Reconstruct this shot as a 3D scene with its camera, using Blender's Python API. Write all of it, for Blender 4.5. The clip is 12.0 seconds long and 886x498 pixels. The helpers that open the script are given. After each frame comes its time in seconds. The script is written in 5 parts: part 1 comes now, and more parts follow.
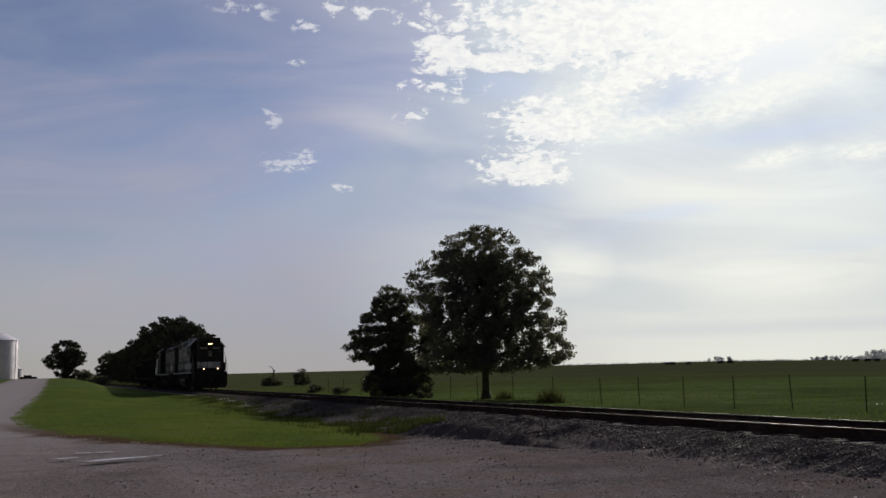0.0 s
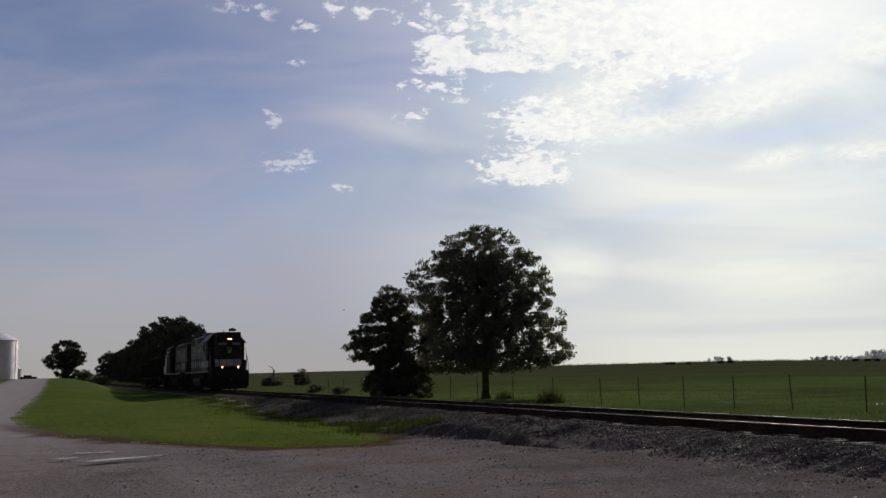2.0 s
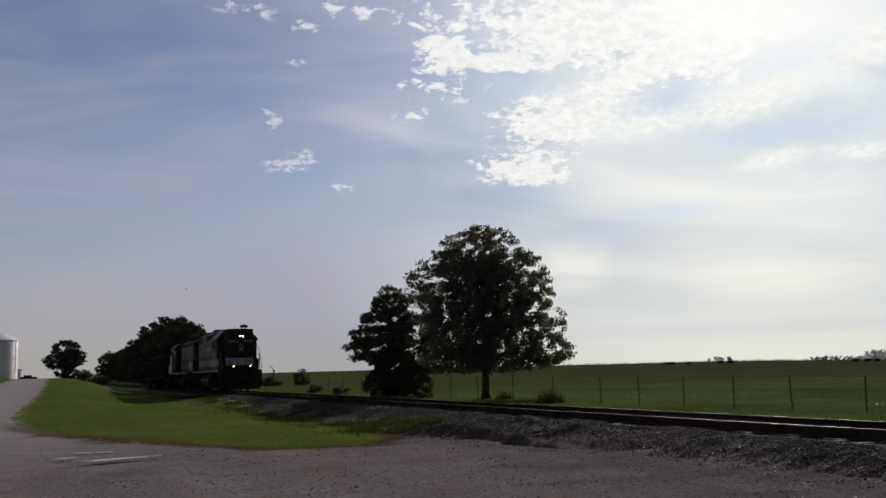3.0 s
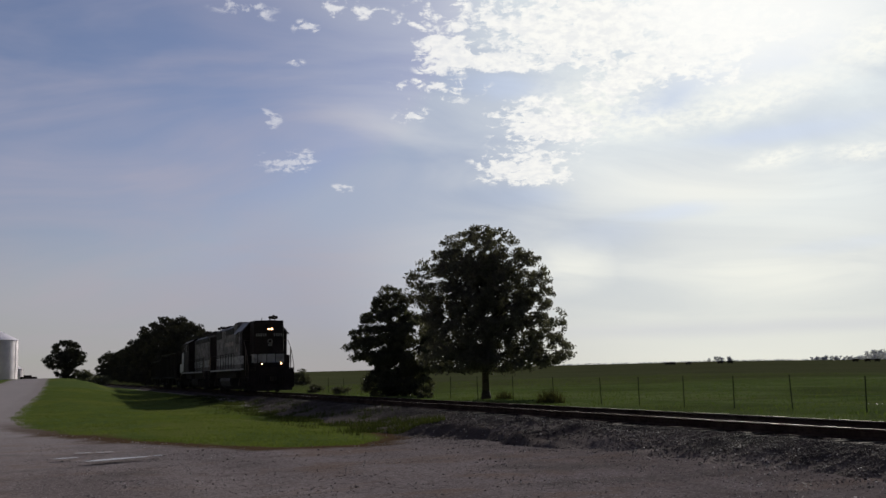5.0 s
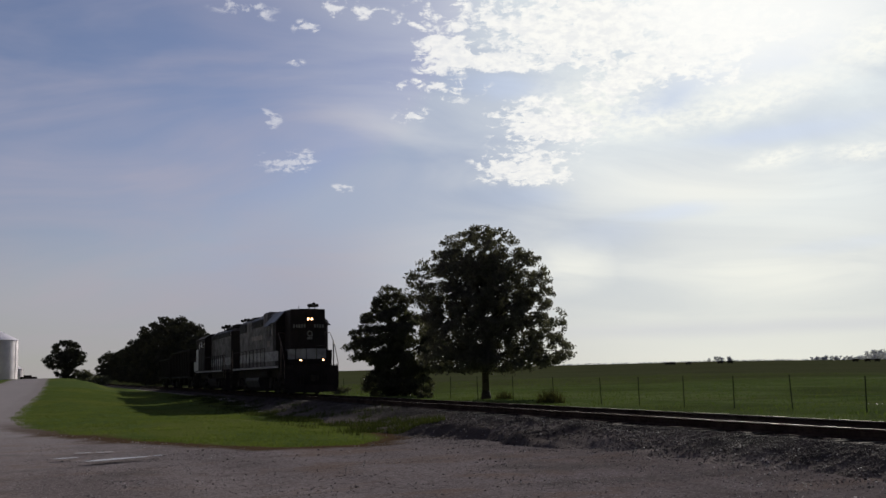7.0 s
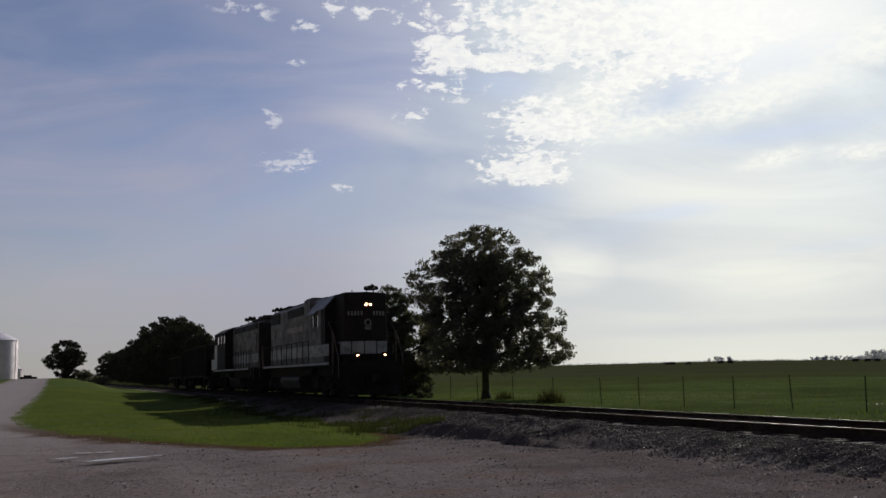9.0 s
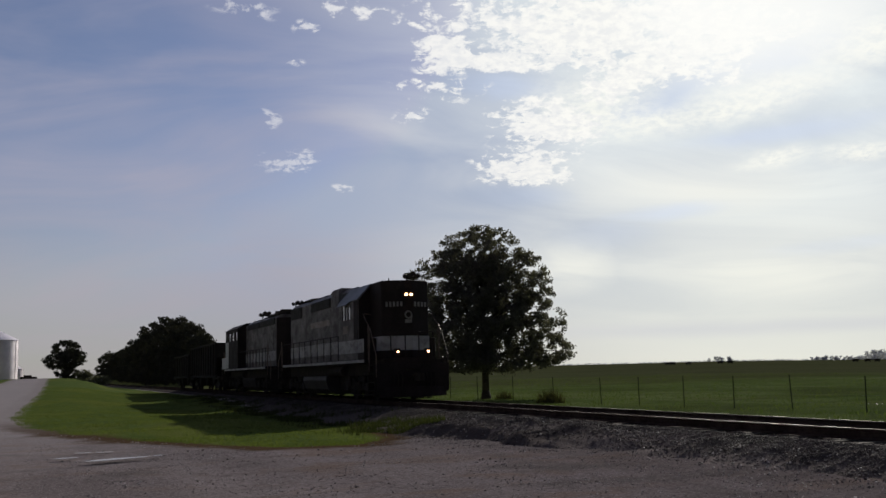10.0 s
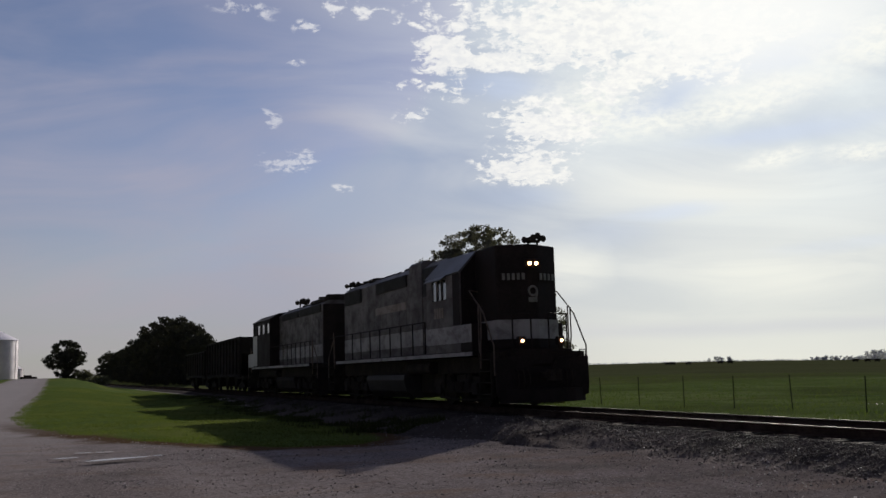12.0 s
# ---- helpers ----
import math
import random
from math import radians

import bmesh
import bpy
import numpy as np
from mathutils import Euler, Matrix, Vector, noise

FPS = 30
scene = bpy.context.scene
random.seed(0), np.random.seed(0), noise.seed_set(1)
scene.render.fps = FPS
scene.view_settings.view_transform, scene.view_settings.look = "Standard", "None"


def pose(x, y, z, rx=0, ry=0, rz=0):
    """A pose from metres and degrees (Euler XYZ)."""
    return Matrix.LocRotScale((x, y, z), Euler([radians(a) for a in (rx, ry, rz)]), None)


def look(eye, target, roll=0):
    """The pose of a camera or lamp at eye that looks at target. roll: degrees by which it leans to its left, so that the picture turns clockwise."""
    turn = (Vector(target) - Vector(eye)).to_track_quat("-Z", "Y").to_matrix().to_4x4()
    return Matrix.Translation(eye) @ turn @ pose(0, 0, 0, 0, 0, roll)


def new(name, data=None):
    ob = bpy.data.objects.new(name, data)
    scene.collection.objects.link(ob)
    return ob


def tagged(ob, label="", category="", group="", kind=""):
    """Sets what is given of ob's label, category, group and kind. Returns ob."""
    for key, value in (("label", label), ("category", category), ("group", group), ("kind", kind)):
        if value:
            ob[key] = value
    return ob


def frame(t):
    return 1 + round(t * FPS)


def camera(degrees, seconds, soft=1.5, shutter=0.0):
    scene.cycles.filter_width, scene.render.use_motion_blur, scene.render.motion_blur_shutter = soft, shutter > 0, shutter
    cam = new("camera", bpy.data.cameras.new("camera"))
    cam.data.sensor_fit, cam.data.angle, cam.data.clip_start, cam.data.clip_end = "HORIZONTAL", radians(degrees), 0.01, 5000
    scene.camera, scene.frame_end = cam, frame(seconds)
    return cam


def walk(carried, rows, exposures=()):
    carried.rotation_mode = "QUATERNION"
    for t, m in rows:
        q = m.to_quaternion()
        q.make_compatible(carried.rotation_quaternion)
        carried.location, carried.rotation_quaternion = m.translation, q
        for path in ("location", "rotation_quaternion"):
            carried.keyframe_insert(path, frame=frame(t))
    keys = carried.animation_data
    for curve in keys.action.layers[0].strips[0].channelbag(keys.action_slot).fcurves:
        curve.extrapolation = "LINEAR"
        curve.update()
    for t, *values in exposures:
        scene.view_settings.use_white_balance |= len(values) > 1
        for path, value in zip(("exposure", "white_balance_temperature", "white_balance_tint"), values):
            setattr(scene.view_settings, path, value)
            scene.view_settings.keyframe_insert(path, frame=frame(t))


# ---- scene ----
# ---- camera ----
cam = camera(51.6, 12.0, soft=1.5)
EYE = (0.0, -12.419, 1.6)
CAM_POSE = look(EYE, (-9.1497, -8.5942, 2.8914), -1.444)
walk(cam, [(0.0, CAM_POSE), (12.0, CAM_POSE)])

# ---- world, sun, exposure ----
SUN_EL, SUN_AZ = radians(23.7), radians(137.0)          # height, and angle from +x towards +y
SUN = Vector((math.cos(SUN_EL) * math.cos(SUN_AZ), math.cos(SUN_EL) * math.sin(SUN_AZ), math.sin(SUN_EL)))


class Net:
    """Short hand for node trees."""

    def __init__(self, tree, fresh=True):
        self.t = tree
        if fresh:
            tree.nodes.clear()

    def add(self, kind, **kw):
        n = self.t.nodes.new(kind)
        for k, v in kw.items():
            if k in n.inputs:
                self.put(n, k, v)
        return n

    def put(self, n, key, v):
        if isinstance(v, bpy.types.NodeSocket):
            self.t.links.new(v, n.inputs[key])
        else:
            n.inputs[key].default_value = v

    def math(self, op, a, b=0.0, c=None, clamp=False):
        n = self.t.nodes.new("ShaderNodeMath")
        n.operation, n.use_clamp = op, clamp
        self.put(n, 0, a), self.put(n, 1, b)
        if c is not None:
            self.put(n, 2, c)
        return n.outputs[0]

    def vmath(self, op, a, b=None):
        n = self.t.nodes.new("ShaderNodeVectorMath")
        n.operation = op
        self.put(n, 0, a)
        if b is not None:
            self.put(n, 1, b)
        return n

    def dot(self, a, b):
        return self.vmath("DOT_PRODUCT", a, b).outputs["Value"]

    def ramp(self, v, lo, hi, a=0.0, b=1.0, smooth=True):
        n = self.t.nodes.new("ShaderNodeMapRange")
        n.interpolation_type = "SMOOTHSTEP" if smooth else "LINEAR"
        self.put(n, 0, v), self.put(n, 1, lo), self.put(n, 2, hi), self.put(n, 3, a), self.put(n, 4, b)
        return n.outputs[0]

    def mix(self, f, a, b, how="MIX"):
        n = self.t.nodes.new("ShaderNodeMix")
        n.data_type, n.blend_type = "RGBA", how
        self.put(n, 0, f), self.put(n, 6, a), self.put(n, 7, b)
        return n.outputs[2]

    def noise(self, vec, scale, detail=4.0, rough=0.55, dist=0.0):
        n = self.t.nodes.new("ShaderNodeTexNoise")
        self.put(n, "Vector", vec)
        n.inputs["Scale"].default_value, n.inputs["Detail"].default_value = scale, detail
        n.inputs["Roughness"].default_value, n.inputs["Distortion"].default_value = rough, dist
        return n.outputs[0]

    def voronoi(self, vec, scale, out="Distance", rand=1.0):
        n = self.t.nodes.new("ShaderNodeTexVoronoi")
        self.put(n, "Vector", vec)
        n.inputs["Scale"].default_value, n.inputs["Randomness"].default_value = scale, rand
        return n.outputs[out]

    def scaled(self, vec, s):
        n = self.t.nodes.new("ShaderNodeVectorMath")
        n.operation = "MULTIPLY"
        self.put(n, 0, vec), self.put(n, 1, s)
        return n.outputs[0]


def rgb(r, g, b):
    return (r, g, b, 1.0)


# oval patches of the cloud deck: across, away, half length, half width, turn
SHEET = [(0.39, 2.25, 0.435, 0.307, 14), (0.36, 3.07, 0.351, 0.222, 77), (0.34, 3.58, 0.342, 0.225, 78), (0.02, 2.40, 0.178, 0.124, 87), (0.70, 2.33, 0.429, 0.287, 76), (0.56, 2.59, 0.296, 0.184, -88), (0.16, 2.43, 0.192, 0.159, 18)]
GROUPS = [(-0.45, 2.07, 0.082, 0.066, -10), (-0.24, 2.08, 0.079, 0.046, -82), (-0.29, 2.18, 0.056, 0.040, 1), (-0.10, 2.19, 0.053, 0.048, -89), (-0.03, 2.19, 0.152, 0.046, -89),
          (-0.05, 2.38, 0.096, 0.070, 6), (-0.01, 2.67, 0.147, 0.125, 13), (-0.58, 3.36, 0.167, 0.131, -76), (-0.41, 2.46, 0.059, 0.038, -77), (-0.55, 2.91, 0.06, 0.025, -79),
          (-0.39, 3.76, 0.08, 0.042, -84), (-0.10, 2.91, 0.102, 0.063, -89), (-0.16, 2.12, 0.050, 0.049, -59)]
BANKS = [(0.96, 2.82, 0.513, 0.206, -54), (1.30, 3.49, 0.212, 0.159, -54), (1.59, 3.40, 0.203, 0.156, 56), (1.16, 2.32, 0.262, 0.202, 87), (0.71, 3.02, 0.280, 0.235, -53), (0.52, 2.89, 0.428, 0.235, 75)]
CREAM = [(1.11, 3.95, 0.799, 0.577, 49), (2.11, 6.25, 2.121, 1.073, 64), (0.84, 6.05, 1.401, 0.447, 81)]
LANES = [(0.71, 2.76, 0.370, 0.132, -69), (1.22, 3.14, 0.414, 0.167, -29), (0.97, 2.44, 0.221, 0.121, -62), (0.25, 4.05, 0.365, 0.231, 11), (1.09, 4.43, 0.338, 0.227, -35),
         (0.19, 2.66, 0.223, 0.149, 29), (0.86, 5.01, 0.492, 0.340, 86), (2.28, 5.31, 0.510, 0.301, -43)]
WISPS = [(-0.69, 2.39, 0.357, 0.072, -15), (-0.25, 3.00, 0.349, 0.129, 45), (-1.16, 3.46, 0.464, 0.297, 29), (-0.80, 5.79, 1.287, 0.715, -84), (-2.69, 8.13, 2.600, 1.426, -73), (-0.97, 6.94, 0.918, 0.343, -83)]


def build_world():
    w = bpy.data.worlds.new("sky")
    w.use_nodes = True
    scene.world = w
    n = Net(w.node_tree)
    way = n.t.nodes.new("ShaderNodeTexCoord").outputs["Generated"]
    sep = n.t.nodes.new("ShaderNodeSeparateXYZ")
    n.put(sep, 0, way)
    up = sep.outputs[2]
    sky = n.t.nodes.new("ShaderNodeTexSky")
    sky.sky_type, sky.sun_disc = "NISHITA", False
    sky.sun_elevation, sky.sun_rotation = SUN_EL, math.pi / 2 - SUN_AZ
    sky.air_density, sky.dust_density, sky.ozone_density = 1.0, 0.6, 3.0
    base = n.mix(1.0, sky.outputs[0], rgb(0.064, 0.058, 0.064), "MULTIPLY")
    base = n.mix(1.0, base, rgb(0.34, 0.405, 0.55), "DARKEN")
    near_sun = n.dot(way, tuple(SUN))
    # the cloud deck as a flat sheet overhead; u runs across the track's far side, v away along it
    h = n.math("ADD", n.math("MAXIMUM", up, 0.0), 0.06)
    u = n.math("DIVIDE", n.dot(way, (0.3857, 0.9226, 0.0)), h)
    v = n.math("DIVIDE", n.dot(way, (-0.9226, 0.3857, 0.0)), h)
    flat = n.t.nodes.new("ShaderNodeCombineXYZ")
    n.put(flat, 0, u), n.put(flat, 1, v)
    deck = flat.outputs[0]
    # a higher sheet, less drawn out towards the skyline, for the thin veil
    h2 = n.math("ADD", n.math("MAXIMUM", up, 0.0), 0.30)
    over = n.t.nodes.new("ShaderNodeCombineXYZ")
    n.put(over, 0, n.math("DIVIDE", n.dot(way, (0.3857, 0.9226, 0.0)), h2)), n.put(over, 1, n.math("DIVIDE", n.dot(way, (-0.9226, 0.3857, 0.0)), h2))
    high = over.outputs[0]
    glow = n.ramp(near_sun, 0.85, 0.995)
    # thin milky veil, thickest towards the sun
    slant = n.t.nodes.new("ShaderNodeMapping")
    n.put(slant, "Vector", high)
    slant.inputs["Rotation"].default_value = (0, 0, radians(32))
    slant.inputs["Scale"].default_value = (0.7, 1.5, 1.0)
    wisp = n.noise(slant.outputs[0], 2.2, 6, 0.55, 0.9)
    soft = n.noise(high, 1.5, 3, 0.5, 0.4)
    veil = n.ramp(n.math("ADD", n.math("MULTIPLY", wisp, 0.6), n.math("MULTIPLY", soft, 0.4)), 0.33, 0.70)
    veil = n.math("ADD", n.math("MULTIPLY", veil, n.ramp(near_sun, 0.6, 0.95, 0.62, 0.55)), n.ramp(near_sun, 0.935, 0.982, 0.0, 0.52))
    # the deck's coordinates, gently pushed about so that no bank has a clean edge
    push = n.t.nodes.new("ShaderNodeTexNoise")
    n.put(push, "Vector", high)
    push.inputs["Scale"].default_value, push.inputs["Detail"].default_value = 7.0, 4.0
    shove = n.vmath("SUBTRACT", push.outputs["Color"], (0.5, 0.5, 0.5)).outputs[0]
    loose = n.vmath("ADD", deck, n.scaled(shove, (0.20, 0.28, 0.0))).outputs[0]

    def bank(spots, inner, outer):
        """Soft union of oval patches (u, v, long, short, turn) of the deck."""
        total = None
        for u0, v0, a, b, turn in spots:
            mp = n.t.nodes.new("ShaderNodeMapping")
            mp.vector_type = "TEXTURE"
            n.put(mp, "Vector", loose)
            mp.inputs["Location"].default_value = (u0, v0, 0)
            mp.inputs["Rotation"].default_value = (0, 0, radians(turn))
            mp.inputs["Scale"].default_value = (a, b, 1.0)
            k = n.ramp(n.vmath("LENGTH", mp.outputs[0]).outputs["Value"], outer, inner)
            total = k if total is None else n.math("MAXIMUM", total, k)
        return total

    lanes = bank(LANES, 0.1, 1.25)
    wisps = bank(WISPS, 0.0, 1.3)
    streaky = n.ramp(wisp, 0.30, 0.66, 0.45, 1.0)
    veil = n.math("ADD", veil, n.math("MULTIPLY", n.math("MULTIPLY", wisps, streaky), 0.30), clamp=True)
    veil = n.math("SUBTRACT", veil, n.math("MULTIPLY", n.math("MULTIPLY", lanes, streaky), n.ramp(near_sun, 0.93, 0.985, 0.36, 0.22)), clamp=True)
    c_veil = n.mix(glow, rgb(0.415, 0.395, 0.48), rgb(0.87, 0.92, 0.91))
    col = n.mix(veil, base, c_veil)
    # creamy sheet low on the sun's side, with pale blue lanes between its streaks
    cream = n.math("MULTIPLY", bank(CREAM, 0.0, 1.25), n.ramp(wisp, 0.28, 0.60, 0.45, 0.85))
    col = n.mix(cream, col, rgb(0.88, 0.885, 0.84))
    col = n.mix(n.math("MULTIPLY", n.math("MULTIPLY", lanes, streaky), n.ramp(near_sun, 0.92, 0.965, 0.0, 0.62)), col, rgb(0.66, 0.75, 0.93))
    # smooth bright banks
    smooth = bank(BANKS, 0.1, 1.2)
    fleece = n.noise(high, 48.0, 4, 0.62, 0.2)
    col = n.mix(n.math("MULTIPLY", smooth, n.ramp(fleece, 0.30, 0.66, 0.35, 0.9)), col, rgb(0.97, 0.97, 0.90))
    # sheet of small puffs, thick in the middle and breaking up at its edge, and stray groups
    lumps = n.noise(high, 40.0, 5, 0.62, 0.35)
    clots = n.noise(high, 12.0, 3, 0.5, 0.3)
    sheet = bank(SHEET, 0.0, 1.35)
    stray = bank(GROUPS, 0.0, 1.6)
    sheet = n.math("MULTIPLY", sheet, n.math("SUBTRACT", 1.0, n.math("MULTIPLY", lanes, 0.75)))
    cover = n.math("MAXIMUM", n.math("MULTIPLY", sheet, 0.66), n.math("MULTIPLY", stray, 0.34))
    field = n.math("ADD", n.math("MULTIPLY", lumps, 0.75), n.math("MULTIPLY", clots, 0.45))
    field = n.math("ADD", n.math("MULTIPLY", n.math("SUBTRACT", field, 0.60), 2.4), 0.60)
    puff = n.ramp(n.math("ADD", field, cover), 0.76, 1.06)
    puff = n.math("MULTIPLY", puff, n.ramp(cover, 0.03, 0.20))
    c_puff = n.mix(glow, rgb(0.80, 0.79, 0.82), rgb(1.0, 0.99, 0.94))
    c_puff = n.mix(n.ramp(fleece, 0.36, 0.62, 0.42, 0.0), c_puff, rgb(0.68, 0.71, 0.77))
    col = n.mix(n.math("MULTIPLY", puff, n.ramp(near_sun, 0.80, 0.955, 0.30, 0.92)), col, c_puff)
    # thin cloud lit through round the sun itself
    col = n.mix(n.ramp(near_sun, 0.985, 0.999, 0.0, 0.85), col, rgb(1.0, 1.0, 0.97))
    # haze towards the skyline
    c_haze = n.mix(n.ramp(near_sun, 0.82, 0.955), rgb(0.395, 0.37, 0.372), rgb(0.95, 0.95, 0.82))
    streak = n.noise(n.scaled(way, (1.0, 1.0, 6.0)), 1.3, 4, 0.5)
    haze = n.math("POWER", n.ramp(up, 0.25, -0.01, smooth=False), 1.5)
    haze = n.math("POWER", haze, n.ramp(near_sun, 0.84, 0.95, 1.15, 1.0))
    haze = n.math("MULTIPLY", haze, n.ramp(streak, 0.3, 0.7, 0.93, 1.0))
    col = n.mix(n.math("MULTIPLY", haze, n.ramp(near_sun, -0.1, 0.7, 0.2, 0.97)), col, c_haze)
    # a thin grey bar of cloud low over the pasture
    bar = n.math("ABSOLUTE", n.math("ADD", n.math("SUBTRACT", up, 0.034), n.math("MULTIPLY", n.math("SUBTRACT", streak, 0.5), 0.03)))
    bar = n.math("MULTIPLY", n.ramp(bar, 0.011, 0.0), n.ramp(near_sun, 0.885, 0.925, 0.0, 0.42))
    col = n.mix(bar, col, rgb(0.60, 0.61, 0.66))
    # the side away from the sun is clear and deep
    dim = n.ramp(near_sun, 0.28, 0.70, 0.30, 1.0)
    col = n.mix(1.0, col, n.mix(dim, rgb(0, 0, 0), rgb(1, 1, 1)), "MULTIPLY")
    bg = n.add("ShaderNodeBackground", Color=col, Strength=1.0)
    out = n.t.nodes.new("ShaderNodeOutputWorld")
    n.t.links.new(bg.outputs[0], out.inputs[0])


build_world()
sun_data = bpy.data.lights.new("sun", "SUN")
sun_data.energy, sun_data.angle, sun_data.color = 3.8, radians(0.8), (1.0, 0.94, 0.84)
sun = new("sun", sun_data)
sun.matrix_world = look(SUN * 60, (0, 0, 0))


# ---- materials ----
def material(name, a, b, scale=3.0, rough=0.7, metal=0.0, bump=0.0, fine=0.0, space="Object", rand=0.0, spec=0.5):
    """Two tones mixed by broad and fine noise, with relief."""
    m = bpy.data.materials.new(name)
    m.use_nodes = True
    n = Net(m.node_tree)
    co = n.t.nodes.new("ShaderNodeTexCoord").outputs[space]
    broad = n.noise(co, scale, 5, 0.6)
    grain = n.noise(co, fine or scale * 9, 3, 0.6)
    f = n.math("ADD", n.math("MULTIPLY", broad, 0.7), n.math("MULTIPLY", grain, 0.3))
    col = n.mix(n.ramp(f, 0.36, 0.64), rgb(*a), rgb(*b))
    if rand:
        info = n.t.nodes.new("ShaderNodeObjectInfo").outputs["Random"]
        isle = n.t.nodes.new("ShaderNodeNewGeometry").outputs["Random Per Island"]
        k = n.math("FRACT", n.math("ADD", info, isle))
        hsv = n.add("ShaderNodeHueSaturation", Color=col, Value=n.ramp(k, 0, 1, 1 - rand, 1 + rand, False))
        col = hsv.outputs[0]
    p = n.add("ShaderNodeBsdfPrincipled", Roughness=n.ramp(broad, 0.3, 0.7, max(rough - 0.12, 0.02), min(rough + 0.1, 1.0)), Metallic=metal)
    n.put(p, "Base Color", col)
    p.inputs["Specular IOR Level"].default_value = spec
    if bump:
        bn = n.add("ShaderNodeBump", Strength=bump, Distance=0.02, Height=grain)
        n.put(p, "Normal", bn.outputs[0])
    n.t.links.new(p.outputs[0], n.add("ShaderNodeOutputMaterial").inputs[0])
    return m


def weathered(name, a, b, dirt, rough=0.55, amount=0.6):
    """Old paint: two tones, run-down vertical streaks of grime and smudged patches."""
    m = bpy.data.materials.new(name)
    m.use_nodes = True
    n = Net(m.node_tree)
    co = n.t.nodes.new("ShaderNodeTexCoord").outputs["Object"]
    broad = n.noise(co, 0.9, 5, 0.6)
    col = n.mix(n.ramp(broad, 0.35, 0.65), rgb(*a), rgb(*b))
    runs = n.noise(n.scaled(co, (4.0, 4.0, 0.55)), 1.6, 6, 0.7, 0.3)
    smudge = n.noise(n.scaled(co, (1.0, 1.0, 1.6)), 1.3, 6, 0.7, 0.6)
    k = n.math("MULTIPLY", n.math("MAXIMUM", n.ramp(runs, 0.52, 0.80, 0.0, 0.7), n.ramp(smudge, 0.44, 0.66)), amount)
    col = n.mix(k, col, rgb(*dirt))
    p = n.add("ShaderNodeBsdfPrincipled", Roughness=n.ramp(smudge, 0.3, 0.7, rough - 0.1, min(rough + 0.25, 1.0)))
    p.inputs["Specular IOR Level"].default_value = 0.15
    n.put(p, "Base Color", col)
    bn = n.add("ShaderNodeBump", Strength=0.08, Distance=0.02, Height=n.noise(co, 14.0, 3, 0.6))
    n.put(p, "Normal", bn.outputs[0])
    n.t.links.new(p.outputs[0], n.add("ShaderNodeOutputMaterial").inputs[0])
    return m


def leafy(name, a, b, scale=0.6, rand=0.25, through_light=0.5, rough=0.6, gloss=0.0):
    """Thin leaves: matt, with light coming through from behind."""
    m = material(name, a, b, scale, rough, rand=rand, spec=gloss)
    t = m.node_tree
    p = next(q for q in t.nodes if q.type == "BSDF_PRINCIPLED")
    out = next(q for q in t.nodes if q.type == "OUTPUT_MATERIAL")
    tr = t.nodes.new("ShaderNodeBsdfTranslucent")
    src = p.inputs["Base Color"].links[0].from_socket
    warm = t.nodes.new("ShaderNodeMix")
    warm.data_type, warm.blend_type = "RGBA", "MULTIPLY"
    warm.inputs[0].default_value = 1.0
    warm.inputs[7].default_value = (1.3, 1.35, 0.7, 1.0)
    t.links.new(src, warm.inputs[6])
    t.links.new(warm.outputs[2], tr.inputs["Color"])
    mx = t.nodes.new("ShaderNodeMixShader")
    mx.inputs[0].default_value = through_light
    t.links.new(p.outputs[0], mx.inputs[1]), t.links.new(tr.outputs[0], mx.inputs[2])
    t.links.new(mx.outputs[0], out.inputs[0])
    return m


def lamp_material(name, colour, strength):
    m = bpy.data.materials.new(name)
    m.use_nodes = True
    n = Net(m.node_tree)
    e = n.add("ShaderNodeEmission", Color=rgb(*colour), Strength=strength)
    n.t.links.new(e.outputs[0], n.add("ShaderNodeOutputMaterial").inputs[0])
    return m


BLACK = material("black_paint", (0.019, 0.015, 0.016), (0.034, 0.027, 0.028), 1.5, 0.7, 0, 0.05, spec=0.1)
GREY = weathered("grey_paint", (0.105, 0.096, 0.101), (0.190, 0.175, 0.180), (0.050, 0.042, 0.040), 0.5, 0.48)
WHITE = weathered("white_paint", (0.33, 0.325, 0.35), (0.44, 0.43, 0.455), (0.12, 0.103, 0.096), 0.5, 0.6)
STEEL = material("rail_steel", (0.11, 0.10, 0.097), (0.18, 0.166, 0.158), 2.0, 0.6, 0.15, spec=0.2)
RUST = material("rusty_steel", (0.050, 0.036, 0.031), (0.090, 0.066, 0.058), 2.0, 0.95, spec=0.0)
GRIME = material("grimy_iron", (0.024, 0.021, 0.019), (0.058, 0.049, 0.044), 2.5, 0.85, 0.0, spec=0.1)
CAR_SKIN = weathered("hopper_steel", (0.016, 0.014, 0.014), (0.026, 0.022, 0.021), (0.03, 0.023, 0.02), 0.85, 0.5)
COAL = material("hopper_load", (0.03, 0.028, 0.027), (0.07, 0.065, 0.06), 3.0, 0.95, 0, 0.6)
TIE_WOOD = material("tie_wood", (0.026, 0.022, 0.020), (0.066, 0.057, 0.051), 5.0, 0.95, 0, 0.4, rand=0.45, spec=0.1)
BARK = material("bark", (0.03, 0.024, 0.018), (0.075, 0.06, 0.048), 4.0, 0.95, 0, 0.5)
LEAF = leafy("oak_leaves", (0.098, 0.094, 0.090), (0.134, 0.128, 0.122), 0.6, 0.22, 0.26, 0.6, 0.2)
